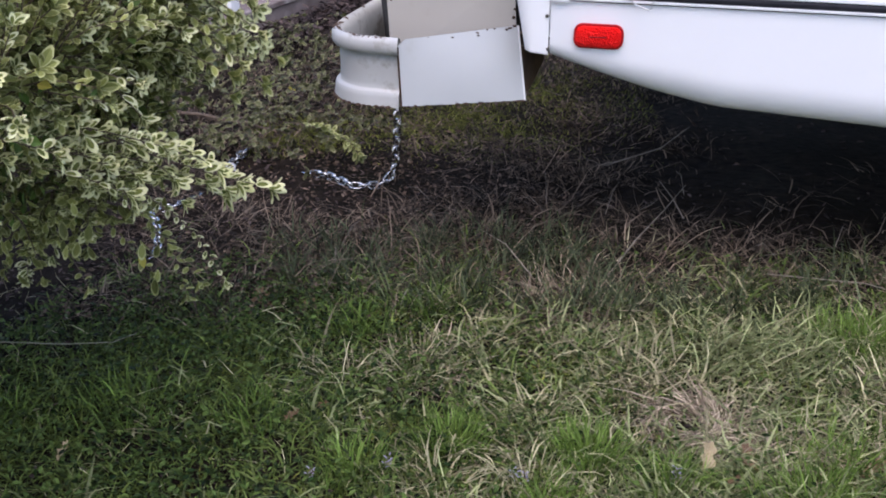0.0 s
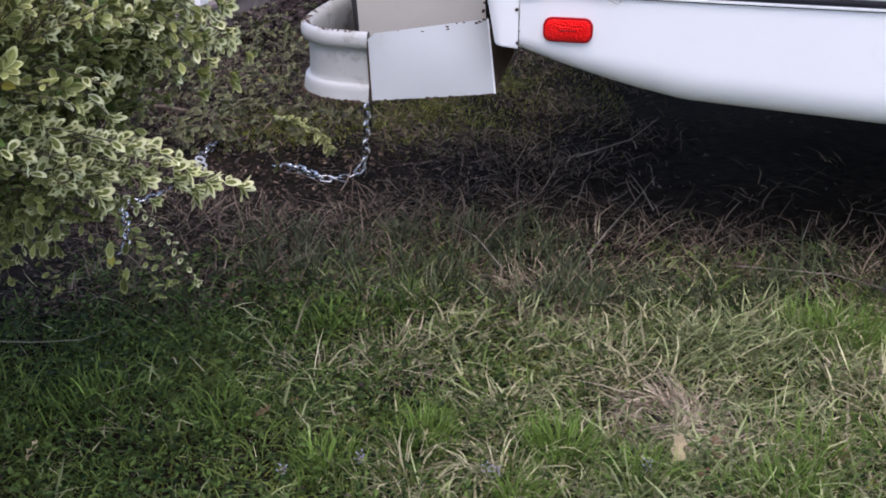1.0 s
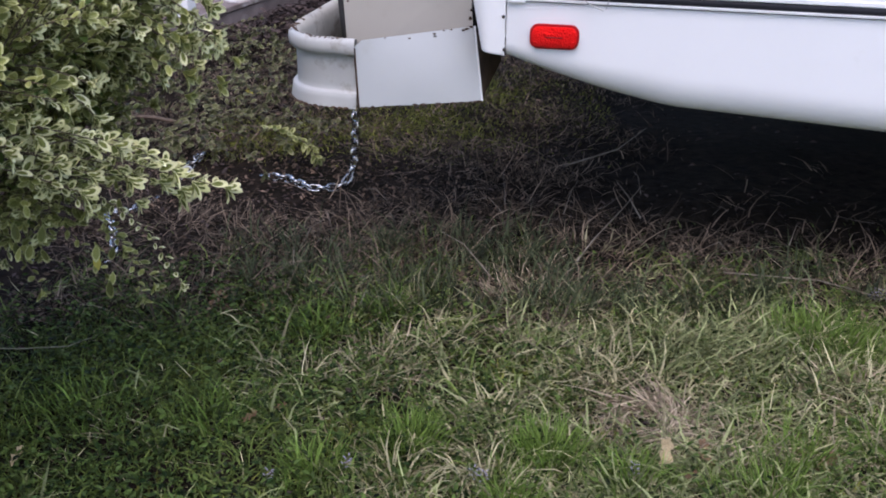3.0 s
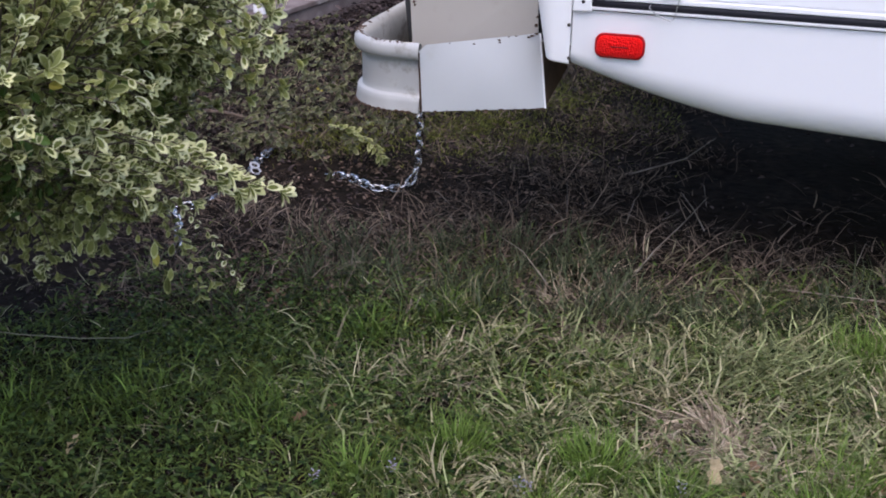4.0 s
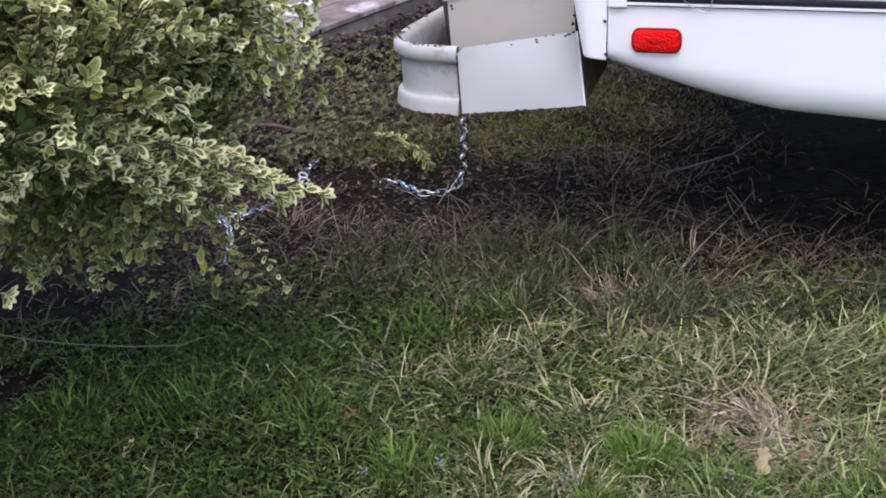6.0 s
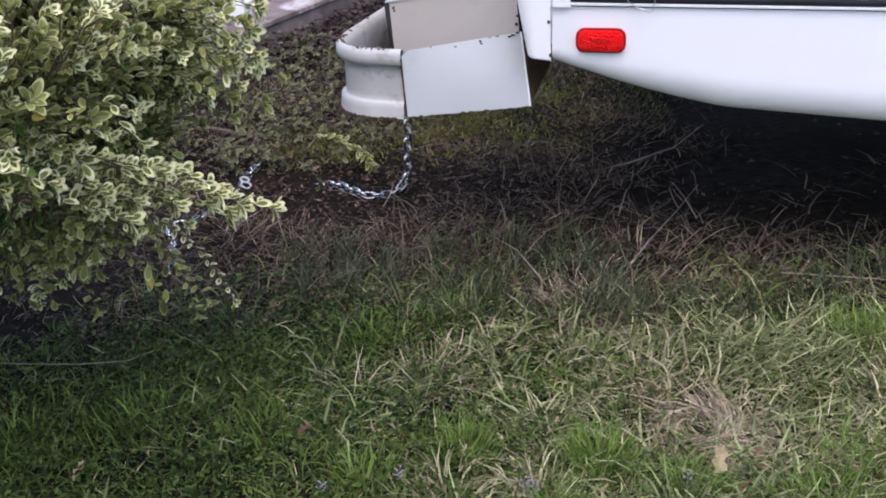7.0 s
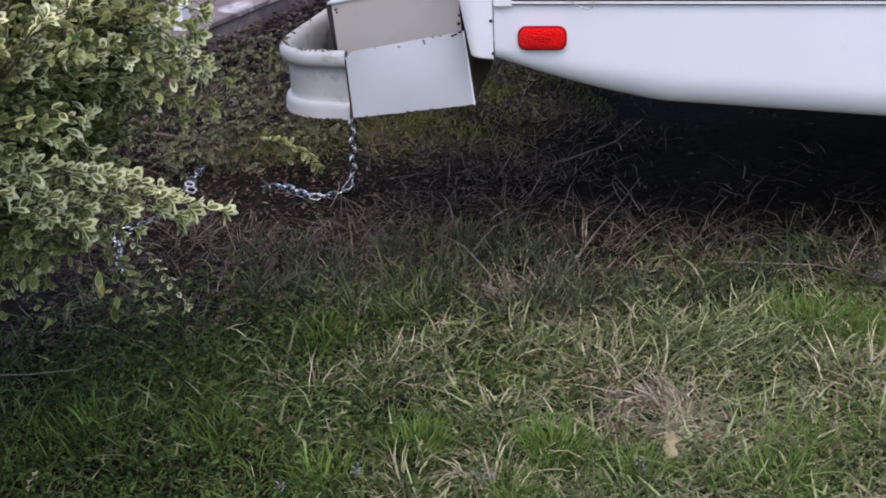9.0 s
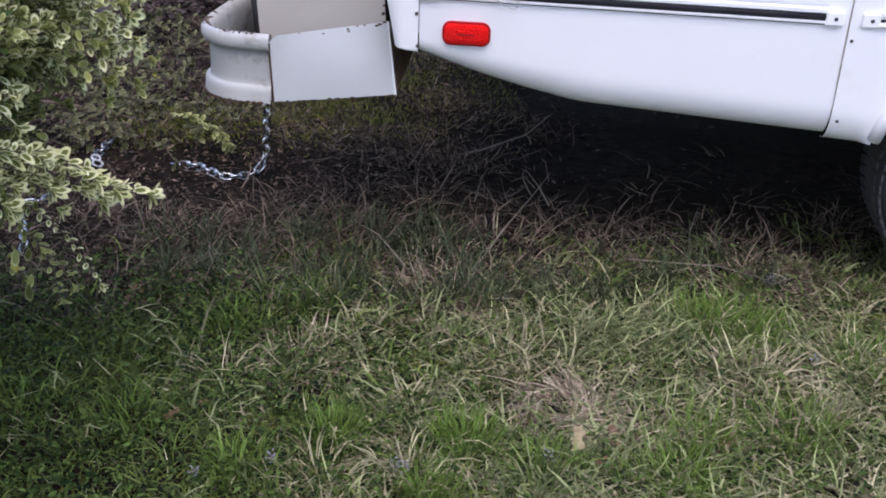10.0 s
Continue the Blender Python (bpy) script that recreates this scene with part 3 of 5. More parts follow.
# tan box on the bumper
tanbox = new("bumper_box")
tanbox.parent = bumper
tanbox["label"] = "tan painted steel box with rust specks"
BX0, BX1, BY, BZ0, BZ1 = -0.405, -0.092, 0.1, 0.50, 0.684
RISE = 0.040                          # lifts the lid's trailer end to fit the camera's view
bm = bmesh.new()
front = [(BX0 + 0.012, BY - 0.004, BZ0), (BX1 + 0.012, BY - 0.026, BZ0), (BX1 - 0.012, BY + 0.03, BZ1 + 0.008 + RISE), (BX0 - 0.014, BY + 0.052, BZ1 - 0.010)]
slab(bm, front, 0.004)
fp = part("front_plate", bm, TAN, tanbox)
for s, q, size in ((0.03, 0.09, 0.0045), (0.035, 0.13, 0.0035), (0.78, 0.06, 0.0045), (0.62, 0.30, 0.0022), (0.45, 0.40, 0.002), (0.8, 0.48, 0.0026), (0.985, 0.42, 0.005), (0.995, 0.34, 0.0035), (0.93, 0.26, 0.002), (0.71, 0.16, 0.0018)):
    tl, tr, bl, br = Vector(front[3]), Vector(front[2]), Vector(front[0]), Vector(front[1])
    p = tl.lerp(tr, s).lerp(bl.lerp(br, s), q)
    bm = bmesh.new()
    bmesh.ops.create_icosphere(bm, subdivisions=1, radius=size)
    for vert in bm.verts:
        vert.co = Vector((vert.co.x, vert.co.y * 0.3, vert.co.z * 1.2)) + p
    part("rust_speck", bm, RUSTSPOT, fp)
bm = bmesh.new()
slab(bm, [(BX0 - 0.024, BY + 0.048, BZ1 - 0.009), (BX1 - 0.010, BY + 0.026, BZ1 + 0.009 + RISE), (BX1 - 0.01, 0.60, BZ1 + 0.012 + RISE), (BX0 - 0.01, 0.60, BZ1 - 0.004)], 0.004)
part("lid", bm, CREAM, tanbox, "pale lid with worn edge")
# black slab for the shadow beside the box, flared to show in view
bm = bmesh.new()
slab(bm, [(BX0 - 0.036, BY + 0.13, BZ0), (BX0 + 0.014, BY + 0.004, BZ0), (BX0 - 0.010, BY + 0.060, BZ1 - 0.018), (BX0 - 0.052, BY + 0.13, BZ1 - 0.022)], 0.004)
part("side_plate", bm, CHASSIS, tanbox)
bm = bmesh.new()
box(bm, BX0 + 0.02, BX1 - 0.02, 0.14, 0.60, BZ0 - 0.03, BZ0 - 0.002)
part("floor_plate", bm, RUST, tanbox)

# ---- safety chain ----


def link_mesh():
    bm = bmesh.new()
    pts = []
    for k in range(16):
        a = 2 * math.pi * k / 16
        pts.append((0.0105 * math.copysign(1, math.cos(a)) + 0.0085 * math.cos(a) if abs(math.cos(a)) > 0.01 else 0.0, 0.0085 * math.sin(a), 0))
    tube(bm, pts, 0.0036, 6, closed=True)
    me = bpy.data.meshes.new("chain_link")
    bmesh.ops.recalc_face_normals(bm, faces=bm.faces)
    bm.to_mesh(me)
    bm.free()
    me.materials.append(CHROME)
    me.shade_smooth()
    return me


LINK = link_mesh()


def chain(name, label, pts):
    root = new(name)
    root.matrix_world = Matrix.Translation(pts[-1])
    tagged(root, label, "chain")
    pts = [Vector(p) for p in pts]
    fine = []
    for i in range(len(pts) - 1):
        p0, p1, p2, p3 = pts[max(i - 1, 0)], pts[i], pts[i + 1], pts[min(i + 2, len(pts) - 1)]
        for k in range(40):
            t = k / 40
            fine.append(0.5 * ((2 * p1) + (p2 - p0) * t + (2 * p0 - 5 * p1 + 4 * p2 - p3) * t * t + (3 * p1 - p0 - 3 * p2 + p3) * t ** 3))
    step, acc, k = 0.0285, 0.0, 0
    last = fine[0]
    for a, b in zip(fine, fine[1:]):
        acc += (b - a).length
        if acc >= step:
            acc -= step
            d = (b - last).normalized()
            ob = new("chain_link", LINK)
            ob.parent = root
            turn = d.to_track_quat("X", "Z").to_matrix().to_4x4() @ Matrix.Rotation(radians(45 + 90 * (k % 2) + random.uniform(-14, 14)), 4, "X")
            ob.matrix_local = Matrix.Translation((last + b) / 2 - pts[-1]) @ turn @ Matrix.Diagonal((1.0, 1.25, 1.25, 1.0))
            last, k = b, k + 1
    return root


def on_ground(x, y, z=0.012):
    return (x, y, float(ground_height(x, y)) + z)


random.seed(5)
chain("safety_chain", "bright zinc-plated safety chain hanging to the soil",
      [(-0.118, 3.02, 0.46), (-0.132, 3.02, 0.30), (-0.140, 3.02, 0.15), (-0.150, 3.02, 0.05), on_ground(-0.185, 3.01), on_ground(-0.225, 2.985), on_ground(-0.27, 2.985),
       on_ground(-0.31, 3.02), on_ground(-0.36, 3.07), on_ground(-0.40, 3.09, 0.006), on_ground(-0.455, 3.115, 0.0)])
chain_end = chain("safety_chain", "bright zinc-plated chain end lying under the bush",
      [on_ground(-0.64, 3.28), on_ground(-0.665, 3.20), on_ground(-0.685, 3.07, -0.008), on_ground(-0.715, 2.965, -0.012), on_ground(-0.768, 2.838, 0.010), on_ground(-0.845, 2.804, 0.012),
       on_ground(-0.803, 2.734), on_ground(-0.765, 2.60), on_ground(-0.752, 2.517, -0.004), on_ground(-0.83, 2.51, -0.018), on_ground(-0.96, 2.52, -0.012), on_ground(-1.06, 2.50, -0.020)])

hook_bm = bmesh.new()
for dy, size in ((0.0, 0.015), (0.026, 0.013)):
    tube(hook_bm, [(size * math.cos(a), dy + 0.95 * size * math.sin(a), 0.0) for a in (2 * math.pi * k / 18 for k in range(18))], 0.0034, 8, closed=True)
hook = part("chain_hook", hook_bm, GALVANISED, chain_end, "pale galvanised figure-eight coupling link", True)
hook.matrix_local = chain_end.matrix_world.inverted() @ pose(-0.655, 3.09, 0.014, 22, 14, 24)

# ---- timber landing and white rail beyond the bumper ----
landing = new("timber_landing")
landing.matrix_world = pose(-0.894, 4.605, 0, 0, 0, 63.3)
tagged(landing, "low weathered grey-brown plank landing on the ground", "landing")
part("edge_board", box(bmesh.new(), -0.6, 2.4, 0.004, 0.04, -0.02, 0.112, 0.004), CLAYWOOD, landing)
for k in range(4):
    part("plank", box(bmesh.new(), -0.6 + 0.01 * (k % 2), 2.4, -0.010 + 0.128 * k, 0.112 + 0.128 * k, 0.116, 0.140 - 0.002 * (k % 2), 0.005), PLANKTOP, landing, "worn plank with peeling pale paint")
railing = new("white_railing")
railing.matrix_world = pose(-0.894, 4.605, 0.141, 0, 0, 63.3)
tagged(railing, "short white painted railing on the plank landing", "railing")
part("post", box(bmesh.new(), -0.030, 0.030, 0.010, 0.070, 0.0, 0.095, 0.005), PVC, railing)
part("post", box(bmesh.new(), 0.075, 0.125, 0.52, 0.57, 0.0, 0.30, 0.005), PVC, railing)
part("rail", box(bmesh.new(), -0.020, 0.020, 0.073, 0.60, 0.045, 0.085, 0.004), PVC, railing)
part("cap", box(bmesh.new(), -0.034, 0.034, 0.006, 0.074, 0.098, 0.110, 0.004), PVC, railing)

# ---- foliage ----
OUT_X = np.array([0.0, 0.12, 0.36, 0.66, 0.90, 1.0, 0.90, 0.66, 0.36, 0.12])
OUT_Y = 0.86 * np.array([0.0, 0.115, 0.235, 0.255, 0.145, 0.0, -0.145, -0.255, -0.235, -0.115])


def leaf_template(k):
    """A leaf along x with a raised margin ring; k is the share of the green centre."""
    outer = np.stack([OUT_X, OUT_Y, np.abs(OUT_Y) * 0.28 - 0.10 * OUT_X ** 2], -1)
    ix, iy = 0.06 + (OUT_X - 0.0) * (0.36 + 0.64 * k) * 0.90, OUT_Y * k
    inner = np.stack([ix, iy, np.abs(iy) * 0.28 - 0.10 * ix ** 2 - 0.004], -1)
    verts = np.concatenate([outer, inner])
    faces = [[10, 11, 12, 13, 14, 15], [10, 15, 16, 17, 18, 19]] + [[i, (i + 1) % 10, 10 + (i + 1) % 10, 10 + i] for i in range(10)]
    return verts, faces, [0, 0] + [1] * 10


def plain_template():
    v = np.stack([OUT_X, OUT_Y, np.abs(OUT_Y) * 0.4 - 0.12 * OUT_X ** 2], -1)[[0, 2, 3, 5, 7, 8]]
    return v, [[0, 1, 2, 3], [0, 3, 4, 5]], [0, 0]


VARIEGATED, NARROW_MARGIN, PLAIN = leaf_template(0.60), leaf_template(0.82), plain_template()


def leaf_geometry(leaves, template):
    """Vertices and faces of many leaves; each leaf is (base, along, normal, size)."""
    tv, tf, tm = template
    base = np.array([q[0] for q in leaves])
    ax = np.array([q[1] for q in leaves])
    nz = np.array([q[2] for q in leaves])
    size = np.array([q[3] for q in leaves])[:, None, None]
    ax /= np.linalg.norm(ax, axis=1, keepdims=True)
    ay = np.cross(nz, ax)
    ay /= np.linalg.norm(ay, axis=1, keepdims=True) + 1e-9
    az = np.cross(ax, ay)
    v = base[:, None, :] + size * (tv[None, :, 0:1] * ax[:, None] + tv[None, :, 1:2] * ay[:, None] + tv[None, :, 2:3] * az[:, None])
    n, m = len(leaves), len(tv)
    faces = [[i * m + q for q in f] for i in range(n) for f in tf]
    return v.reshape(-1, 3), faces, tm * n


def merged(name, groups, parent=None):
    """One mesh from (vertices, faces, material indices) groups with their materials."""
    me = bpy.data.meshes.new(name)
    verts, faces, idx, mats, base = [], [], [], [], 0
    for (v, f, m), materials in groups:
        off = len(mats)
        mats += materials
        verts.append(v)
        faces += [[q + base for q in face] for face in f]
        idx += [off + q for q in m]
        base += len(v)
    me.from_pydata(np.concatenate(verts).tolist(), [], faces)
    for mm in mats:
        me.materials.append(mm)
    me.polygons.foreach_set("material_index", np.array(idx, dtype=np.int32))
    ob = new(name, me)
    if parent:
        ob.parent = parent
    return ob


def tube_arrays(pts, r0, r1, sides=5):
    pts = np.array(pts, float)
    n = len(pts)
    d = np.gradient(pts, axis=0)
    d /= np.linalg.norm(d, axis=1, keepdims=True) + 1e-9
    s = np.cross(d, (0.2, 0.3, 0.93))
    s /= np.linalg.norm(s, axis=1, keepdims=True) + 1e-9
    u = np.cross(s, d)
    a = np.arange(sides) * 2 * math.pi / sides
    r = np.linspace(r0, r1, n)[:, None, None]
    v = pts[:, None, :] + r * (np.cos(a)[None, :, None] * s[:, None] + np.sin(a)[None, :, None] * u[:, None])
    f = [[i * sides + k, i * sides + (k + 1) % sides, (i + 1) * sides + (k + 1) % sides, (i + 1) * sides + k] for i in range(n - 1) for k in range(sides)]
    return v.reshape(-1, 3), f, [0] * len(f)


rng = np.random.default_rng(7)


def unit(v):
    v = np.asarray(v, float)
    return v / (np.linalg.norm(v) + 1e-9)


def spray(start, end, droop=0.03, leaf=0.032, gap=0.013, tip=7, bare=0.15, rise=(-0.25, 0.55)):
    """A leafy twig: stem points, then leaves along it in pairs and a rosette at its tip."""
    start, end = np.array(start, float), np.array(end, float)
    length = np.linalg.norm(end - start)
    n = 7
    side = rng.normal(0, 0.05 * length, 3)
    pts = [start + (end - start) * t + side * math.sin(math.pi * t) + np.array([0, 0, droop]) * math.sin(math.pi * t) for t in np.linspace(0, 1, n)]
    pts = np.array(pts)
    leaves, count = [], max(3, int(length / gap))
    for k in range(count):
        t = bare + (1 - bare) * k / count
        i = min(int(t * (n - 1)), n - 2)
        f = t * (n - 1) - i
        p = pts[i] * (1 - f) + pts[i + 1] * f
        d = unit(pts[i + 1] - pts[i])
        a = rng.uniform(0, 2 * math.pi)
        q = unit(np.cross(d, (0.3 * math.cos(a), 0.3 * math.sin(a), 1)))
        sgn = 1 if k % 2 else -1
        along = unit(d * rng.uniform(0.3, 0.8) + q * sgn * rng.uniform(0.5, 1.0) + np.array([0, 0, rng.uniform(*rise)]))
        nrm = unit(np.array([0.15, -0.35, 1.0]) + rng.normal(0, 0.35, 3))
        leaves.append((p, along, nrm, leaf * rng.uniform(0.65, 1.1) * (1.0 - 0.25 * t)))
    d = unit(pts[-1] - pts[-2])
    for k in range(tip):
        a = 2.4 * k
        e1 = unit(np.cross(d, (0.1, 0.2, 1)))
        e2 = np.cross(d, e1)
        spread = 0.55 + 0.13 * k
        along = unit(d + (e1 * math.cos(a) + e2 * math.sin(a)) * spread + np.array([0, 0, 0.12]))
        nrm = unit(d * 1.0 - (e1 * math.cos(a) + e2 * math.sin(a)) * 0.25 + np.array([0.05, -0.2, 0.35]))
        leaves.append((pts[-1] + d * 0.003 * k * 0.3, along, nrm, leaf * rng.uniform(0.6, 0.95)))
    return pts, leaves


# each lobe of the bush: centre, radii; the unseen last one is added to darken behind
LOBES = [((-1.12, 1.50, 0.90), (0.72, 0.60, 0.42)), ((-0.90, 1.98, 0.70), (0.44, 0.36, 0.44)), ((-1.45, 2.05, 0.80), (0.75, 0.6, 0.60)),
         ((-0.86, 1.86, 0.96), (0.52, 0.45, 0.42)), ((-1.95, 2.25, 0.70), (0.85, 0.7, 0.70))]
bush = new("variegated_bush")
ROOT = np.array([-1.60, 2.30, 0.0])
bush.matrix_world = Matrix.Translation(ROOT)
tagged(bush, "spreading evergreen bush with cream-edged green leaves", "bush")


def inside(p, shrink=1.0):
    return any(sum(((p[i] - c[i]) / (r[i] * shrink)) ** 2 for i in range(3)) < 1 for c, r in LOBES)


near_sprays, far_leaves, far_stems, dull_leaves = [], [], [], []


def place_spray(start, end, bright, **kw):
    pts, leaves = spray(start, end, **kw)
    near_sprays.append((pts, leaves, bright, kw.get("tip", 7)))


# branches that reach out of the crown
ARM = [((-0.70, 1.30, 0.80), (-0.40, 1.45, 0.70)), ((-0.50, 1.42, 0.74), (-0.28, 1.62, 0.565)), ((-0.62, 1.36, 0.74), (-0.44, 1.44, 0.66)),
       ((-0.50, 1.45, 0.70), (-0.345, 1.55, 0.625)), ((-0.75, 1.30, 0.78), (-0.56, 1.28, 0.745)), ((-0.46, 1.50, 0.69), (-0.34, 1.66, 0.56)),
       ((-0.62, 1.50, 0.66), (-0.43, 1.58, 0.60)), ((-0.55, 1.40, 0.72), (-0.40, 1.50, 0.63)), ((-0.80, 1.22, 0.86), (-0.58, 1.20, 0.76))]
ARM += [((-0.72, 1.34, 0.77), (-0.47, 1.40, 0.69)), ((-0.66, 1.30, 0.72), (-0.45, 1.42, 0.64)), ((-0.58, 1.46, 0.68), (-0.38, 1.60, 0.585)), ((-0.52, 1.52, 0.65), (-0.36, 1.66, 0.55)), ((-0.70, 1.24, 0.80), (-0.50, 1.30, 0.745)),
        ((-0.56, 1.50, 0.64), (-0.42, 1.60, 0.55)), ((-0.50, 1.55, 0.62), (-0.37, 1.68, 0.525)), ((-0.62, 1.45, 0.66), (-0.47, 1.50, 0.585)), ((-0.46, 1.50, 0.66), (-0.33, 1.62, 0.575))]
LOW = [((-0.66, 1.92, 0.46), (-0.42, 1.85, 0.275)), ((-0.62, 1.95, 0.42), (-0.50, 1.86, 0.24)), ((-0.72, 1.90, 0.46), (-0.56, 1.84, 0.30)),
       ((-0.68, 1.85, 0.52), (-0.52, 1.84, 0.36)), ((-0.60, 1.90, 0.36), (-0.47, 1.84, 0.28)), ((-0.75, 1.8, 0.42), (-0.64, 1.72, 0.33)), ((-0.80, 1.8, 0.45), (-0.72, 1.72, 0.35))]
NEAR = [((-0.88, 1.26, 0.72), (-0.70, 1.20, 0.63)), ((-0.82, 1.22, 0.63), (-0.622, 1.18, 0.600)), ((-0.84, 1.24, 0.64), (-0.665, 1.19, 0.612))]
for s, e in ARM:
    place_spray(s, e, True, leaf=0.037, droop=0.02, gap=0.0125, rise=(0.1, 0.9))
# low twigs take dull leaves, standing in for shade near the ground
for s, e in LOW:
    place_spray(s, e, e[0] > -0.43, leaf=0.028, droop=0.02, gap=0.012, tip=6)
for s, e in NEAR:
    place_spray(s, e, s[2] < 0.7, leaf=0.023 if s[2] > 0.7 else 0.032, droop=0.01, gap=0.026, tip=5 if s[2] > 0.7 else 9)
EDGE = [(-0.331, 1.83, 0.82), (-0.37, 1.85, 0.785), (-0.315, 1.88, 0.85), (-0.375, 1.82, 0.74), (-0.42, 1.85, 0.80), (-0.445, 1.80, 0.74), (-0.46, 1.85, 0.84), (-0.41, 1.80, 0.70),
        (-0.355, 1.84, 0.765), (-0.49, 1.80, 0.705), (-0.38, 1.80, 0.83), (-0.40, 1.84, 0.86), (-0.34, 1.74, 0.775), (-0.35, 1.72, 0.79), (-0.44, 1.75, 0.77),
        (-0.30, 1.72, 0.84), (-0.295, 1.72, 0.80), (-0.30, 1.75, 0.775), (-0.31, 1.70, 0.86), (-0.33, 1.72, 0.75), (-0.35, 1.72, 0.73), (-0.29, 1.74, 0.87)]
for e in EDGE:
    place_spray((e[0] - rng.uniform(0.14, 0.22), e[1] + rng.uniform(-0.02, 0.08), e[2] + rng.uniform(0.0, 0.10)), e, rng.random() < 0.8, leaf=0.036, droop=0.02, gap=0.012)
# loose older sprays that hang from the crown's edge down towards the groundcover
for k in range(16):
    e = (rng.uniform(-0.47, -0.32), rng.uniform(1.8, 2.2), rng.uniform(0.64, 0.78))
    place_spray((e[0] - rng.uniform(0.12, 0.2), e[1] + 0.05, e[2] + rng.uniform(0.02, 0.10)), e, rng.random() < 0.25, leaf=0.034, droop=0.02, gap=0.016, tip=5)
EYE_SIDE = np.array([0.05, 0.0, 1.25])
# young shoots stand out of the crown at uneven depth, over older leaves
LOBE_SHARE = [0.36, 0.20, 0.13, 0.25, 0.06]
made = 0
while made < 1150:
    c, r = LOBES[rng.choice(5, p=LOBE_SHARE)]
    d = unit(rng.normal(0, 1, 3))
    p = np.array(c) + d * np.array(r) * rng.uniform(0.80, 1.04)
    if inside(p, 0.78) or p[2] < 0.22:
        continue
    facing = np.dot(unit(p - np.array(c)), unit(EYE_SIDE - p))
    if facing < -0.25 or (p[0] > -0.45 and p[2] < 0.68) or (p[2] < 0.69 and p[1] < 1.75):
        continue
    outward = unit(d / np.array(r))
    start = p - unit(outward + np.array([-0.5, 0.2, 0.35])) * rng.uniform(0.14, 0.26)
    # share of pale twigs paints the crown's shaded underside and its lit left
    place_spray(start, p, rng.random() < (0.45 if p[2] > 0.66 else 0.14 if p[0] > -0.74 else 0.62), leaf=rng.uniform(0.023, 0.035), gap=0.011, droop=rng.uniform(-0.01, 0.04), tip=int(rng.integers(5, 10)))
    made += 1
for k in range(30000):
    c, r = LOBES[rng.choice(5, p=LOBE_SHARE)]
    d = unit(rng.normal(0, 1, 3))
    p = np.array(c) + d * np.array(r) * rng.uniform(0.45, 0.95)
    if p[2] < 0.2 or p[0] > -0.40 or (p[0] > -0.46 and p[2] < 0.7) or (p[2] < 0.69 and p[1] < 1.75):
        continue
    along = unit(rng.normal(0, 1, 3) * (1, 1, 0.6) + d * 0.6 + np.array([0, 0, -0.2]))
    leaf = (p, along, unit(np.array([0.1, -0.3, 0.8]) + rng.normal(0, 0.6, 3)), rng.uniform(0.020, 0.034))
    (dull_leaves if k % 5 < 2 else far_leaves).append(leaf)
# limp older leaves hanging at the crown's lower edge
for k in range(90):
    p = np.array([rng.uniform(-1.10, -0.52), rng.uniform(1.68, 1.98), 0.0])
    p[2] = 0.37 + 0.22 * max(0.0, -0.62 - p[0]) + rng.uniform(-0.05, 0.13)
    dull_leaves.append((p, unit((rng.normal(0, 0.35), rng.normal(-0.1, 0.3), -1.0)), unit((rng.normal(0, 0.5), -1.0, rng.normal(0.2, 0.3))), rng.uniform(0.024, 0.038)))

for serial, (pts, leaves, bright, tip) in enumerate(near_sprays):
    shift = -ROOT
    lv = [(q[0] + shift, *q[1:]) for q in leaves]
    stem = tube_arrays(pts + shift, 0.0016, 0.0008)
    young = len(lv) if serial < 39 else tip + int(0.25 * (len(lv) - tip))
    if bright:
        groups = [(leaf_geometry(lv[-young:], VARIEGATED), [LEAFGREEN, LEAFCREAM])]
        if young < len(lv):
            groups.append((leaf_geometry(lv[:-young], NARROW_MARGIN), [LEAFDARK, LEAFDULL]))
    else:
        groups = [(leaf_geometry(lv, NARROW_MARGIN), [LEAFDARK, LEAFDULL])]
    merged("leafy_twig", groups + [(stem, [TWIG])], bush)
fresh = [q for q in far_leaves if noise.noise(Vector(q[0]) * 5.0) > 0.05]
plain = [q for q in far_leaves if noise.noise(Vector(q[0]) * 5.0) <= 0.05]
inner = merged("inner_foliage", [(leaf_geometry([(q[0] - ROOT, *q[1:]) for q in plain], PLAIN), [LEAFDARK]),
                                 (leaf_geometry([(q[0] - ROOT, *q[1:]) for q in fresh], PLAIN), [LEAFFRESH]),
                                 (leaf_geometry([(q[0] - ROOT, *q[1:]) for q in dull_leaves], NARROW_MARGIN), [LEAFDARK, LEAFDULL])], bush)
tagged(inner, "shaded older green leaves", kind="stuff")
for k in range(14):
    c, r = LOBES[k % 5]
    tip = np.array(c) + unit(rng.normal(0, 1, 3)) * np.array(r) * 0.7
    base = np.array([rng.normal(0, 0.06), rng.normal(0, 0.06), -0.03])
    top = tip - ROOT
    pts = [base + (top - base) * t + np.array([0, 0, 0.12 * math.sin(math.pi * t)]) + rng.normal(0, 0.015, 3) * (0 < t < 1) for t in np.linspace(0, 1, 8)]
    merged("stem", [(tube_arrays(pts, rng.uniform(0.009, 0.016), 0.003, 7), [TWIG])], bush)
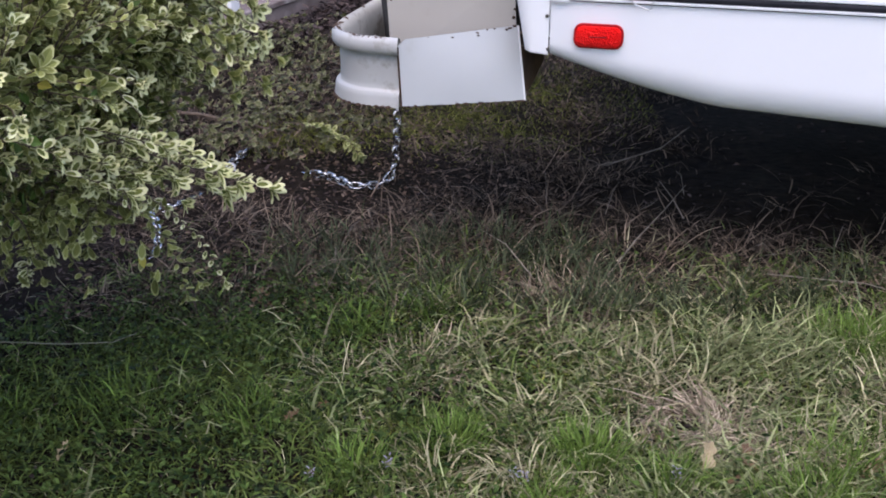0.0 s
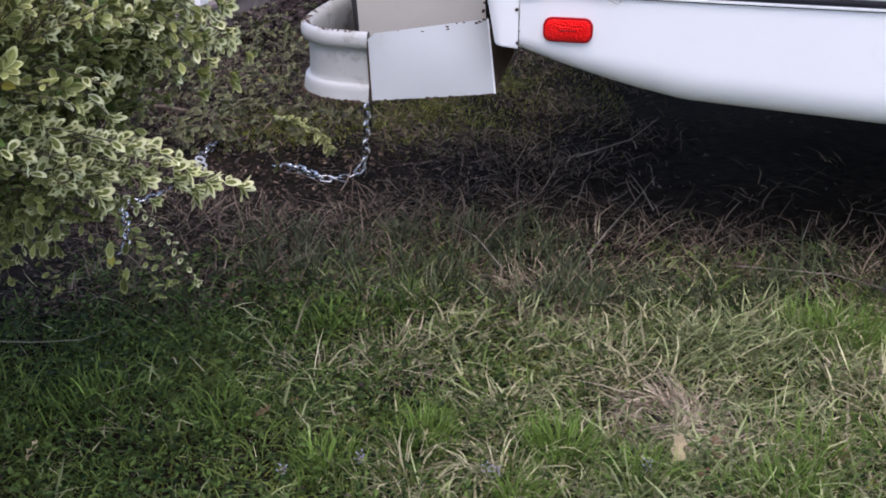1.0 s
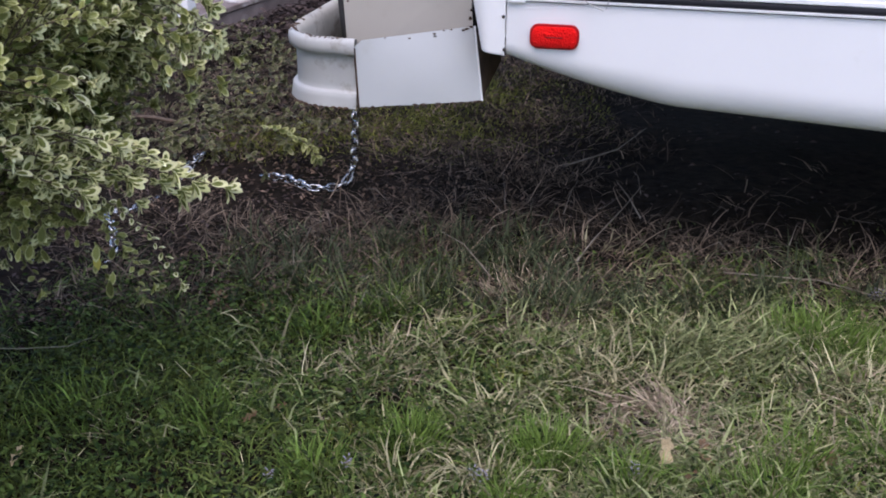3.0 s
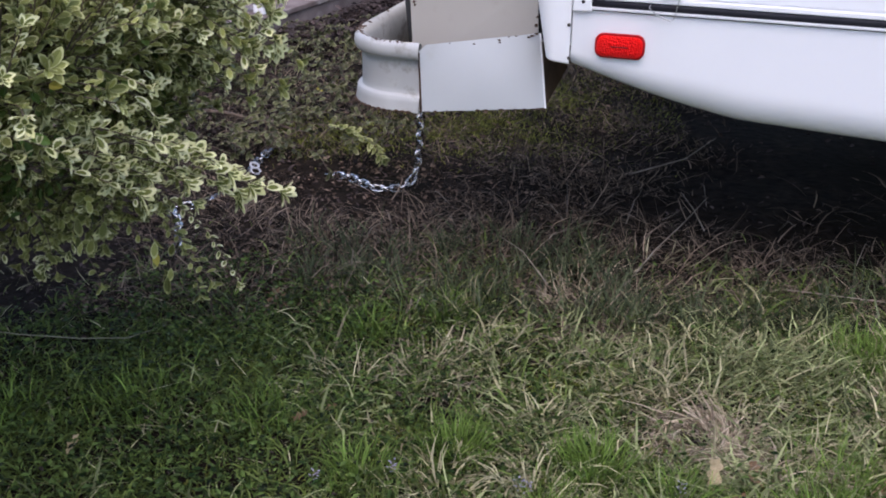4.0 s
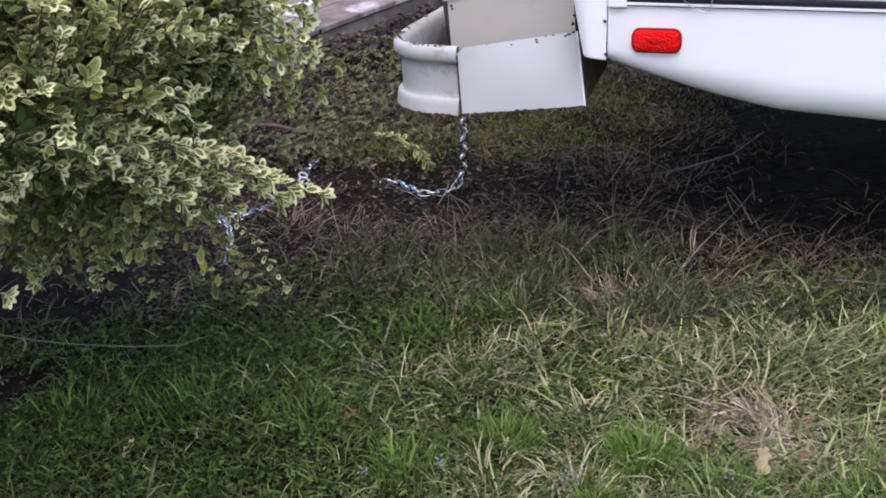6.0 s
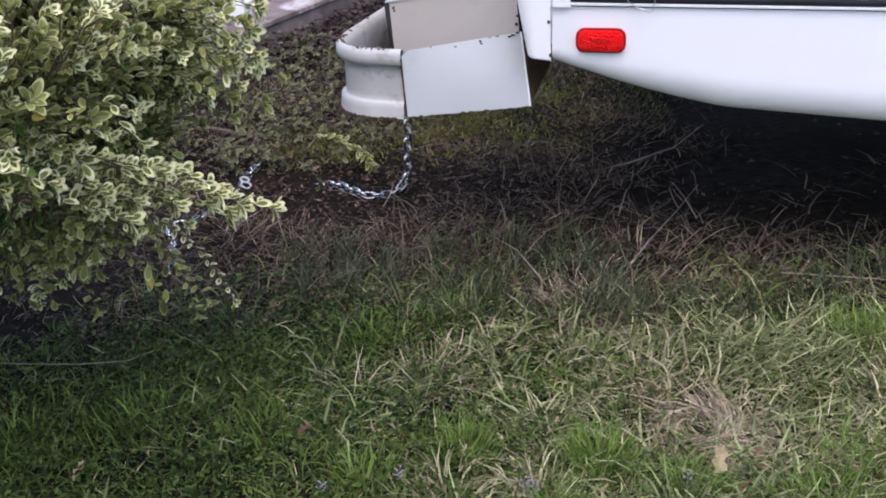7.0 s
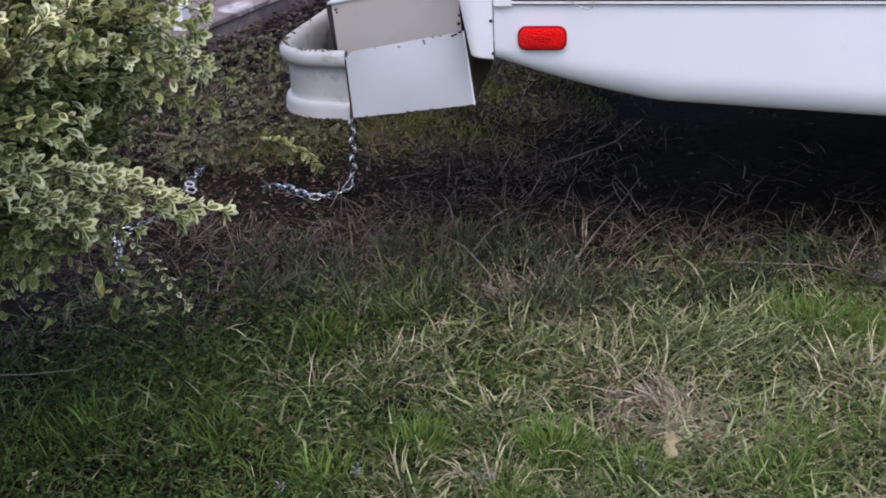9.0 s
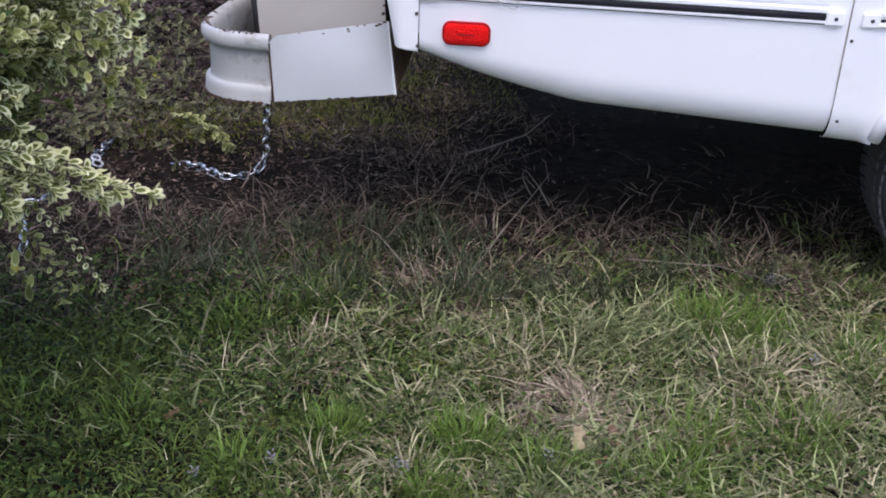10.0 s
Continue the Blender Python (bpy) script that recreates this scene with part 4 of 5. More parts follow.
for p, along in (((-0.52, 1.34, 0.825), (0.6, -0.5, 0.1)), ((-0.66, 1.19, 0.63), (0.1, -0.4, -0.9)), ((-0.56, 1.80, 0.36), (0.2, -0.5, -0.6))):
    merged("yellow_leaf", [(leaf_geometry([(np.array(p) - ROOT, unit(along), unit((0.1, -0.8, 0.6)), 0.032)], PLAIN), [LEAFYELLOW])], bush)

# a long arching bramble stem under the bush
bm = bmesh.new()
tube(bm, [(-1.62, 2.24, 0.066), (-1.30, 2.084, 0.058), (-1.148, 2.031, 0.052), (-1.046, 2.006, 0.052), (-0.951, 1.994, 0.050), (-0.817, 1.992, 0.046), (-0.715, 2.011, 0.040), (-0.658, 2.12, 0.015)], 0.0015, 6)
tagged(part("trailing_stem", bm, STEM, None, "", True), "long thin pale green stem lying over the grass", "stem")

# low creeping growth between bush and bumper
creeper = new("creeping_groundcover")
creeper.matrix_world = Matrix.Translation((-0.6, 3.8, 0))
tagged(creeper, "low creeping variegated groundcover over leaf litter", "groundcover")
C0 = np.array([-0.6, 3.8, 0.0])


def ground_spray(x, y, length, bright, z=0.06):
    a = rng.uniform(-0.9, 0.9) - 0.5
    s = np.array([x, y, float(ground_height(x, y)) + 0.02])
    e = s + np.array([math.cos(a) * length, math.sin(a) * length, z])
    pts, leaves = spray(s - C0, e - C0, droop=0.03, leaf=0.036, gap=0.018, tip=4)
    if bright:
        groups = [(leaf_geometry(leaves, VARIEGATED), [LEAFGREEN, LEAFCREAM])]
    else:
        groups = [(leaf_geometry(leaves, NARROW_MARGIN), [LEAFSHADE, EDGESHADE])]
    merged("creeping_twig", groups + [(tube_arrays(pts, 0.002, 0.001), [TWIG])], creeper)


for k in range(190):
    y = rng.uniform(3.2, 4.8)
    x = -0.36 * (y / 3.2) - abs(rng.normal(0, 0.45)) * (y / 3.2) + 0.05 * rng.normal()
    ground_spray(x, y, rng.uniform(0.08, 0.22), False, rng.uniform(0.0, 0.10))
pts, leaves = spray(np.array([-0.50, 3.22, 0.13]) - C0, np.array([-0.27, 3.16, 0.045]) - C0, droop=0.03, leaf=0.040, gap=0.0075, tip=6)
merged("creeping_twig", [(leaf_geometry(leaves, VARIEGATED), [LEAFGREEN, LEAFDULL]), (tube_arrays(pts, 0.002, 0.001), [TWIG])], creeper)
merged("yellow_leaf", [(leaf_geometry([(np.array([-0.54, 3.81, 0.05]) - C0, unit((0.8, 0.1, 0.1)), unit((0, -0.4, 0.9)), 0.042), (np.array([-0.55, 3.82, 0.045]) - C0, unit((-0.7, 0.2, 0.3)), unit((0, -0.5, 0.8)), 0.034)], PLAIN), [LEAFYELLOW])], creeper)

# ---- grass, as fine stuff ----


def blades(name, label, xy, length, width, lean0, lean1, material, heading=None):
    """Curved tapering blades: lean0 and lean1 are the tilt from upright at the root and at the tip."""
    n = len(xy)
    a = rng.uniform(0, 2 * math.pi, n) if heading is None else heading
    hd = np.stack([np.cos(a), np.sin(a), np.zeros(n)], -1)
    tw = a + math.pi / 2 + rng.normal(0, 0.5, n)
    side = np.stack([np.cos(tw), np.sin(tw), np.zeros(n)], -1)
    p = np.stack([xy[:, 0], xy[:, 1], ground_height(xy[:, 0], xy[:, 1]) - 0.004], -1)
    levels = [p]
    curl = rng.normal(0, 1.0, n)
    for s in (0.17, 0.5, 0.83):
        th = lean0 + (lean1 - lean0) * s
        hd = np.stack([np.cos(a + curl * s), np.sin(a + curl * s), np.zeros(n)], -1)
        p = p + (length / 3)[:, None] * (hd * np.sin(th)[:, None] + np.array([0, 0, 1.0]) * np.cos(th)[:, None])
        levels.append(p)
    for q in levels[1:]:
        q[:, 2] = np.maximum(q[:, 2], ground_height(q[:, 0], q[:, 1]) + 0.004)
    v = []
    for q, k in zip(levels, (0.8, 1.0, 0.7, 0.08)):
        v += [q - side * (width * k / 2)[:, None], q + side * (width * k / 2)[:, None]]
    v = np.stack(v, 1).reshape(-1, 3)
    base = (np.arange(n) * 8)[:, None]
    f = np.concatenate([base + np.array([[0, 1, 3, 2]]), base + np.array([[2, 3, 5, 4]]), base + np.array([[4, 5, 7, 6]])], 0)
    me = bpy.data.meshes.new(name)
    me.vertices.add(len(v))
    me.vertices.foreach_set("co", v.ravel())
    me.loops.add(f.size)
    me.loops.foreach_set("vertex_index", f.ravel().astype(np.int32))
    me.polygons.add(len(f))
    me.polygons.foreach_set("loop_start", np.arange(0, f.size, 4, dtype=np.int32))
    me.update(calc_edges=True)
    me.materials.append(material)
    return tagged(new(name, me), label, "grass", kind="stuff")


def patch(x, y, s=1.0, seed=0.0):
    """A smooth patchiness between 0 and 1."""
    v = np.sin(3.7 * s * x + 1.1 + seed) * np.sin(4.3 * s * y + 0.7 * seed) + 0.6 * np.sin(9.1 * s * x - 3 * s * y + seed * 2) * np.sin(8.2 * s * y + 2.0 + seed)
    return np.clip(0.5 + 0.42 * v, 0, 1)


def scatter(n, x0, x1, y0, y1, keep):
    pts = []
    total = 0
    while total < n:
        x, y = rng.uniform(x0, x1, n), rng.uniform(y0, y1, n)
        ok = rng.random(n) < keep(x, y)
        pts.append(np.stack([x[ok], y[ok]], -1))
        total += int(ok.sum())
    return np.concatenate(pts)[:n]


# used to thin pale blades, so near-black soil shows as the trailer's shade
def under(x, y):
    """How far under the trailer a spot lies, 0 in the open to 1 deep beneath it."""
    v = (x - 0.242) * 0.208 + (y - 2.373) * 0.978
    u = (x - 0.242) * 0.978 - (y - 2.373) * 0.208
    return np.clip((v + 0.05) / 0.55, 0, 1) * np.clip((u - 0.05) / 0.45, 0, 1)


def bare(x, y):
    """1 where the soil lies bare."""
    d = np.exp(-(((x + 0.38) / 0.42) ** 2 + ((y - 3.05) / 0.26) ** 2) ** 2)
    # under the bush: kept bare so near-black soil stands for its shade
    b = np.exp(-(((x + 1.26) / 0.60) ** 2 + ((y - 2.45) / 0.44) ** 2) ** 2)
    hay = np.exp(-(((x - 0.49) / 0.10) ** 2 + ((y - 1.74) / 0.10) ** 2) ** 2)
    c = np.exp(-(((x + 1.08) / 0.14) ** 2 + ((y - 1.86) / 0.10) ** 2) ** 2)
    return np.clip(d + b + c + 0.9 * hay, 0, 1)


def hollow(x, y):
    """0 inside the trampled nest of hay, 1 elsewhere."""
    return 1 - 0.92 * np.exp(-(((x - 0.489) / 0.10) ** 2 + ((y - 1.76) / 0.10) ** 2) ** 2)


def fade(v, a, b):
    return np.clip((v - a) / (b - a), 0, 1)


def clumped(centres, per, spread, flow=None, loose=0.8):
    """Blades that grow in tussocks: each tussock leans its own way, its outer blades outwards. Gives roots and headings."""
    count = rng.poisson(per, len(centres)) + 2
    idx = np.repeat(np.arange(len(centres)), count)
    off = rng.normal(0, 1, (len(idx), 2)) * spread
    lean = rng.uniform(0, 2 * math.pi, len(centres)) if flow is None else rng.normal(flow, 0.5, len(centres))
    out = np.stack([np.cos(lean), np.sin(lean)], -1)[idx] + 0.8 * off / spread
    return centres[idx] + off, np.arctan2(out[:, 1], out[:, 0]) + rng.normal(0, loose, len(idx))


def tuft(cx, cy, n, r):
    """Roots of one fountain-like tuft and headings that point away from its heart."""
    off = rng.normal(0, 0.5, (n, 2)) * r
    return np.array([cx, cy]) + off, np.arctan2(off[:, 1], off[:, 0]) + rng.normal(0, 0.5, n)


def joined(groups):
    return np.concatenate([g[0] for g in groups]), np.concatenate([g[1] for g in groups])


# short green sward, with tussocks of longer blades over it
xy = scatter(23000, -1.7, 1.75, 1.25, 2.75, lambda x, y: (0.10 + 0.90 * patch(x, y, 1.3)) * (1 - 0.92 * fade(y, 2.10, 2.5)) * (1 - bare(x, y)) * (1 - 0.6 * fade(x, -0.15, 0.3) * (1 - fade(x, 1.3, 1.7))))
L = rng.gamma(5, 0.0062, len(xy)) * (0.6 + 0.7 * patch(xy[:, 0], xy[:, 1], 0.8, 2.0))
blades("green_grass", "short rough green lawn grass", xy, L, rng.uniform(0.0020, 0.0046, len(xy)), rng.uniform(0.0, 0.9, len(xy)), rng.uniform(0.7, 2.2, len(xy)), GRASS)
heads = scatter(1300, -1.6, 1.75, 1.28, 2.62, lambda x, y: (0.12 + 0.88 * patch(x, y, 1.9, 0.7) ** 1.5) * (1 - 0.8 * fade(y, 2.25, 2.6)) * (1 - bare(x, y)) * (1 - 0.3 * fade(x, 0.0, 0.6)))
xy, turn = clumped(heads, 13, 0.016)
blades("grass_tussock", "loose tussocks of green lawn grass leaning over", xy, rng.gamma(7, 0.0070, len(xy)), rng.uniform(0.0028, 0.0062, len(xy)), rng.uniform(0.1, 1.2, len(xy)), rng.uniform(1.2, 2.5, len(xy)), GRASS, turn)
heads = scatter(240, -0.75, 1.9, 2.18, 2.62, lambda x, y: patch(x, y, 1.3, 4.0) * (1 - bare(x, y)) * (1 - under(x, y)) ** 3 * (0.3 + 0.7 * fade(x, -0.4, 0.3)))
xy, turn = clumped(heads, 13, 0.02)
blades("shaded_grass", "grass at the trailer's edge, tinted dull grey-green for the shade there", xy, rng.gamma(7, 0.0100, len(xy)), rng.uniform(0.0024, 0.0050, len(xy)), rng.uniform(0.0, 0.6, len(xy)), rng.uniform(0.5, 1.8, len(xy)), GRASSSHADE, turn)
# bright fresh tufts
xy, turn = joined([tuft(*q) for q in ((0.024, 1.684, 330, 0.055), (0.279, 1.655, 420, 0.07), (0.98, 2.02, 420, 0.12), (0.90, 2.05, 260, 0.10), (-0.62, 1.80, 130, 0.09), (-0.36, 1.76, 110, 0.07), (-0.02, 2.20, 90, 0.07),
                                      (0.20, 1.50, 200, 0.06), (0.95, 1.62, 250, 0.1), (-0.20, 2.13, 110, 0.07), (0.42, 1.56, 160, 0.06), (-0.16, 1.60, 150, 0.06), (-0.86, 1.74, 150, 0.09), (1.25, 1.85, 220, 0.1), (0.66, 1.50, 260, 0.08), (0.74, 1.60, 160, 0.07))])
blades("grass_tuft", "taller bright green grass tufts", xy, rng.uniform(0.040, 0.095, len(xy)), rng.uniform(0.0020, 0.0038, len(xy)), rng.uniform(0.0, 0.35, len(xy)), rng.uniform(0.4, 1.5, len(xy)), TUFTGREEN, turn)
# pale dead blades in tangled tussocks, thickest to the right
heads = scatter(540, -0.9, 1.75, 1.3, 2.6, lambda x, y: (0.04 + 0.96 * fade(x + 0.25 * (patch(x, y, 1.2, 1.0) - 0.5), -0.40, 0.5)) * hollow(x, y) * (0.20 + 0.80 * patch(x, y, 2.2, 3.0) ** 2) * (1 - 0.94 * fade(y + 0.35 * (patch(x, y, 1.6, 3.7) - 0.5), 1.98, 2.40)) * (1 - fade(x, 1.35, 1.75)))
xy, turn = clumped(heads, 11, 0.024, loose=0.9)
blades("dead_grass", "pale straw-coloured dead grass blades lying tangled", xy, rng.gamma(6, 0.0105, len(xy)), rng.uniform(0.0028, 0.0064, len(xy)), rng.uniform(0.4, 1.5, len(xy)), rng.uniform(1.2, 2.7, len(xy)), STRAW, turn)
xy, turn = joined([tuft(*q) for q in ((0.105, 2.06, 48, 0.05), (-0.06, 1.975, 70, 0.06), (0.02, 2.03, 28, 0.05), (0.04, 2.25, 40, 0.05), (-0.004, 1.57, 120, 0.07), (0.66, 1.66, 60, 0.06), (0.95, 1.84, 160, 0.09), (1.17, 1.87, 180, 0.09),
                                      (0.20, 1.80, 70, 0.05), (0.42, 1.95, 90, 0.07), (0.55, 2.10, 70, 0.07), (0.16, 1.56, 80, 0.06), (1.03, 1.67, 120, 0.07), (-0.19, 1.93, 40, 0.06))])
blades("straw_tuft", "stiff pale dead stalks splayed from their roots", xy, rng.uniform(0.045, 0.115, len(xy)), rng.uniform(0.0022, 0.0042, len(xy)), rng.uniform(0.1, 1.0, len(xy)), rng.uniform(0.8, 2.0, len(xy)), STRAW, turn)
xy = scatter(700, -1.4, 0.1, 1.3, 2.4, lambda x, y: 0.2 + 0.8 * patch(x, y, 2.5, 7.0))
blades("stray_straw", "stray pale blades in the clover", xy, rng.gamma(6, 0.010, len(xy)), rng.uniform(0.0016, 0.003, len(xy)), rng.uniform(0.2, 1.4, len(xy)), rng.uniform(1.0, 2.4, len(xy)), STRAW)
heads = scatter(740, -0.7, 1.75, 1.3, 2.5, lambda x, y: (0.06 + 0.94 * fade(x + 0.3 * (patch(x, y, 1.4, 2.0) - 0.5), -0.35, 0.45)) * hollow(x, y) * (0.12 + 0.88 * patch(x, y, 1.9, 6.0)) * (1 - 0.94 * fade(y + 0.35 * (patch(x, y, 1.6, 3.7) - 0.5), 1.98, 2.40)) * (1 - fade(x, 1.35, 1.75)))
xy, turn = clumped(heads, 12, 0.022)
blades("half_dead_grass", "pale grey-green half-dead grass, curled and trampled", xy, rng.gamma(6, 0.0100, len(xy)), rng.uniform(0.0030, 0.0066, len(xy)), rng.uniform(0.3, 1.4, len(xy)), rng.uniform(1.1, 2.5, len(xy)), PALEGREEN, turn)
# a swathe of long pale blades combed one way
heads = scatter(62, 0.50, 0.95, 1.86, 2.22, lambda x, y: np.exp(-(((x - 0.69) / 0.13) ** 2 + ((y - 2.03) / 0.11) ** 2)))
xy, turn = clumped(heads, 10, 0.022, flow=-0.9, loose=0.4)
blades("combed_grass", "long pale green blades combed over one way", xy, rng.uniform(0.05, 0.11, len(xy)), rng.uniform(0.0032, 0.0064, len(xy)), rng.uniform(0.1, 0.7, len(xy)), rng.uniform(1.0, 2.0, len(xy)), PALEGREEN, turn)
# long limp strands lying over the sward
xy = scatter(360, -0.2, 1.75, 1.5, 2.45, lambda x, y: hollow(x, y) * (0.1 + 0.9 * fade(x, 0.0, 0.55)) * (0.1 + 0.9 * patch(x, y, 1.7, 8.0) ** 2) * (1 - fade(y, 2.05, 2.3)))
blades("limp_straw", "long pale limp dead grass strands lying over the lawn", xy, rng.uniform(0.09, 0.17, len(xy)), rng.uniform(0.0022, 0.0040, len(xy)), rng.uniform(0.7, 1.35, len(xy)), rng.uniform(1.4, 2.2, len(xy)), STRAW)
# flattened hay, the thickest patch swirled like a nest
nest_a = rng.uniform(0, 2 * math.pi, 900)
nest_r = 0.095 * np.sqrt(rng.uniform(0.08, 1.0, 900))
nest = (np.stack([0.489 + nest_r * np.cos(nest_a), 1.765 + 0.9 * nest_r * np.sin(nest_a)], -1), nest_a + math.pi / 2 + rng.normal(0, 0.45, 900))
xy, turn = joined([nest] + [tuft(*q) for q in ((0.30, 2.31, 260, 0.13), (0.64, 1.69, 150, 0.07), (-0.04, 1.98, 200, 0.08), (0.59, 1.63, 120, 0.05), (0.95, 1.82, 260, 0.12), (0.75, 2.36, 90, 0.12), (1.13, 2.26, 230, 0.12), (0.78, 1.59, 90, 0.05))])
blades("flattened_hay", "matted pinkish dead grass patches", xy, rng.gamma(6, 0.0110, len(xy)), rng.uniform(0.0028, 0.0052, len(xy)), rng.uniform(0.8, 1.4, len(xy)), rng.uniform(1.3, 1.9, len(xy)), HAY, turn)
xy, turn = tuft(0.334, 2.28, 170, 0.15)
blades("dry_stalks", "thin upright pinkish dead stalks", xy, rng.uniform(0.04, 0.11, len(xy)), rng.uniform(0.0014, 0.0028, len(xy)), rng.uniform(0.1, 0.9, len(xy)), rng.uniform(0.4, 1.6, len(xy)), HAY, turn)
# grey-brown thatch towards and under the trailer, darkened in colour for its shade
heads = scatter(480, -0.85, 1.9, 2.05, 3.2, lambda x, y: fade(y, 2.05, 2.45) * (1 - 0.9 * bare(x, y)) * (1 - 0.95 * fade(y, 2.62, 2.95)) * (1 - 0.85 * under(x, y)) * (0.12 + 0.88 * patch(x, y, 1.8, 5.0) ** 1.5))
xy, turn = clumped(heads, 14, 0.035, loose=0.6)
blades("brown_thatch", "grey-brown dead grass thatch, colour darkened for the trailer's shade", xy, rng.gamma(6, 0.0135, len(xy)), rng.uniform(0.0024, 0.0046, len(xy)), rng.uniform(0.4, 1.45, len(xy)), rng.uniform(1.0, 2.2, len(xy)), BROWNGRASS, turn)
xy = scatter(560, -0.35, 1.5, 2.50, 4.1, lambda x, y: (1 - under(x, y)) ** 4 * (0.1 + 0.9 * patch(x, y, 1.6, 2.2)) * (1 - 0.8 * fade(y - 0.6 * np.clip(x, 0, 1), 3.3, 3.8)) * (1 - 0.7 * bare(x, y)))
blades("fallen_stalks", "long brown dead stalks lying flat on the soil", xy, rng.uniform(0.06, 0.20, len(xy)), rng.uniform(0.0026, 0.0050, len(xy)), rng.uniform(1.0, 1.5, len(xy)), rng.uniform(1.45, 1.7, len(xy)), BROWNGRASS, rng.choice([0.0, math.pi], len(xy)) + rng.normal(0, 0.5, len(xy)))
xy = scatter(12000, -0.65, 0.75, 3.15, 4.9, lambda x, y: np.exp(-((y - 3.55 - 0.1 * np.sin(5 * x) - 0.75 * np.clip(x - 0.1, 0, 1)) / (0.22 + 0.4 * np.clip(x, 0, 1))) ** 2) * (0.1 + 0.9 * patch(x, y, 2.0, 1.5) ** 1.5) * (1 - bare(x, y)) * (1 - 0.85 * fade(x, 0.15, 0.55)))
blades("moss", "short olive moss and grass behind the bumper", xy, rng.uniform(0.010, 0.035, len(xy)), rng.uniform(0.002, 0.0045, len(xy)), rng.uniform(0.1, 1.0, len(xy)), rng.uniform(0.6, 2.0, len(xy)), MOSS)
xy = scatter(3500, -0.5, 1.5, 1.35, 2.2, lambda x, y: patch(x, y, 3.0, 11.0) ** 5 + 1.0 * np.exp(-(((x - 0.318) / 0.06) ** 2 + ((y - 1.917) / 0.08) ** 2)))
blades("lawn_moss", "yellow-green moss showing between the grass blades", xy, rng.uniform(0.014, 0.034, len(xy)), rng.uniform(0.003, 0.006, len(xy)), rng.uniform(0.1, 1.0, len(xy)), rng.uniform(0.6, 2.0, len(xy)), MOSS)
# thin growth beyond
def open_ground(x, y):
    return (1 - bare(x, y)) * (1 - under(x, y)) * ((x + 0.894) * 0.893 - (y - 4.605) * 0.449 > 0.02)


xy = scatter(14000, -1.6, 2.2, 3.0, 6.4, lambda x, y: (0.02 + 0.98 * patch(x, y, 2.4, 6.0) ** 3) * open_ground(x, y))
blades("far_grass", "sparse brown grass behind the trailer", xy, rng.gamma(5, 0.007, len(xy)), rng.uniform(0.002, 0.005, len(xy)), rng.uniform(0.1, 1.0, len(xy)), rng.uniform(0.7, 2.0, len(xy)), BROWNGRASS)
xy = scatter(7000, -1.6, 2.2, 3.0, 6.4, lambda x, y: (0.02 + 0.98 * patch(x, y, 2.6, 8.0) ** 3) * open_ground(x, y))
blades("far_thatch", "brown dead grass behind the trailer", xy, rng.gamma(6, 0.010, len(xy)), rng.uniform(0.002, 0.0040, len(xy)), rng.uniform(0.5, 1.4, len(xy)), rng.uniform(1.0, 2.2, len(xy)), BROWNGRASS)


def outer_lawn(x, y):
    v = (x - 0.242) * 0.208 + (y - 2.373) * 0.978
    u = (x - 0.242) * 0.978 - (y - 2.373) * 0.208
    near = ((x > -1.65) & (x < 1.70) & (y > 1.28) & (y < 2.5)) | ((x > -1.6) & (x < 2.2) & (y >= 2.5) & (y < 6.4))
    covered = (v > -0.05) & (v < 2.1) & (u > -0.3) & (u < 3.1)
    return (0.3 + 0.7 * patch(x, y, 0.6, 3.3)) * ~near * ~covered * np.exp(-((x / 5.5) ** 2 + ((y - 2) / 6) ** 2))


xy = scatter(80000, -7.0, 7.0, -4.0, 9.0, outer_lawn)
blades("lawn", "rough green lawn round the trailer", xy, rng.gamma(6, 0.013, len(xy)), rng.uniform(0.009, 0.020, len(xy)), rng.uniform(0.1, 0.9, len(xy)), rng.uniform(0.9, 2.2, len(xy)), GRASS)


def flat_leaves(name, label, xy, size, z, material, tilt=0.5):
    lv = []
    for (x, y), s in zip(xy, size):
        a = rng.uniform(0, 2 * math.pi)
        p = np.array([x, y, float(ground_height(x, y)) + rng.uniform(0.3, 1.0) * z])
        lv.append((p, unit((math.cos(a), math.sin(a), rng.normal(0, 0.3))), unit(np.array([0, 0, 1.0]) + rng.normal(0, tilt, 3)), s))
    return tagged(merged(name, [(leaf_geometry(lv, PLAIN), [material])]), label, "plants", kind="stuff")


xy = scatter(20000, -1.6, 1.7, 1.25, 2.5, lambda x, y: (1 - 0.65 * fade(x, -0.25, 0.3)) * (0.2 + 0.8 * patch(x, y, 1.4, 9.0)) * (1 - bare(x, y)) * (1 - 0.75 * fade(y, 2.12, 2.42)))
flat_leaves("clover", "small round green clover leaves in the lawn", xy, rng.uniform(0.008, 0.021, len(xy)), 0.036, CLOVER, 0.5)
xy = scatter(5200, -1.5, 1.4, 2.4, 5.6, lambda x, y: (0.1 + 0.9 * patch(x, y, 1.5, 2.5)) * (1 - 0.9 * fade(x, -0.45, 0.0)) * fade(y, 2.9, 3.6))
flat_leaves("leaf_litter", "dark brown fallen leaves and crumbs on soil", xy, rng.uniform(0.012, 0.034, len(xy)), 0.015, LITTER, 0.4)
xy = scatter(1700, -0.5, 1.0, 3.15, 5.2, lambda x, y: (0.05 + 0.95 * patch(x, y, 2.2, 4.5) ** 2) * (1 - 0.9 * bare(x, y)) * (1 - 0.9 * fade(x - 0.35 * (y - 3.2), 0.25, 0.5)))
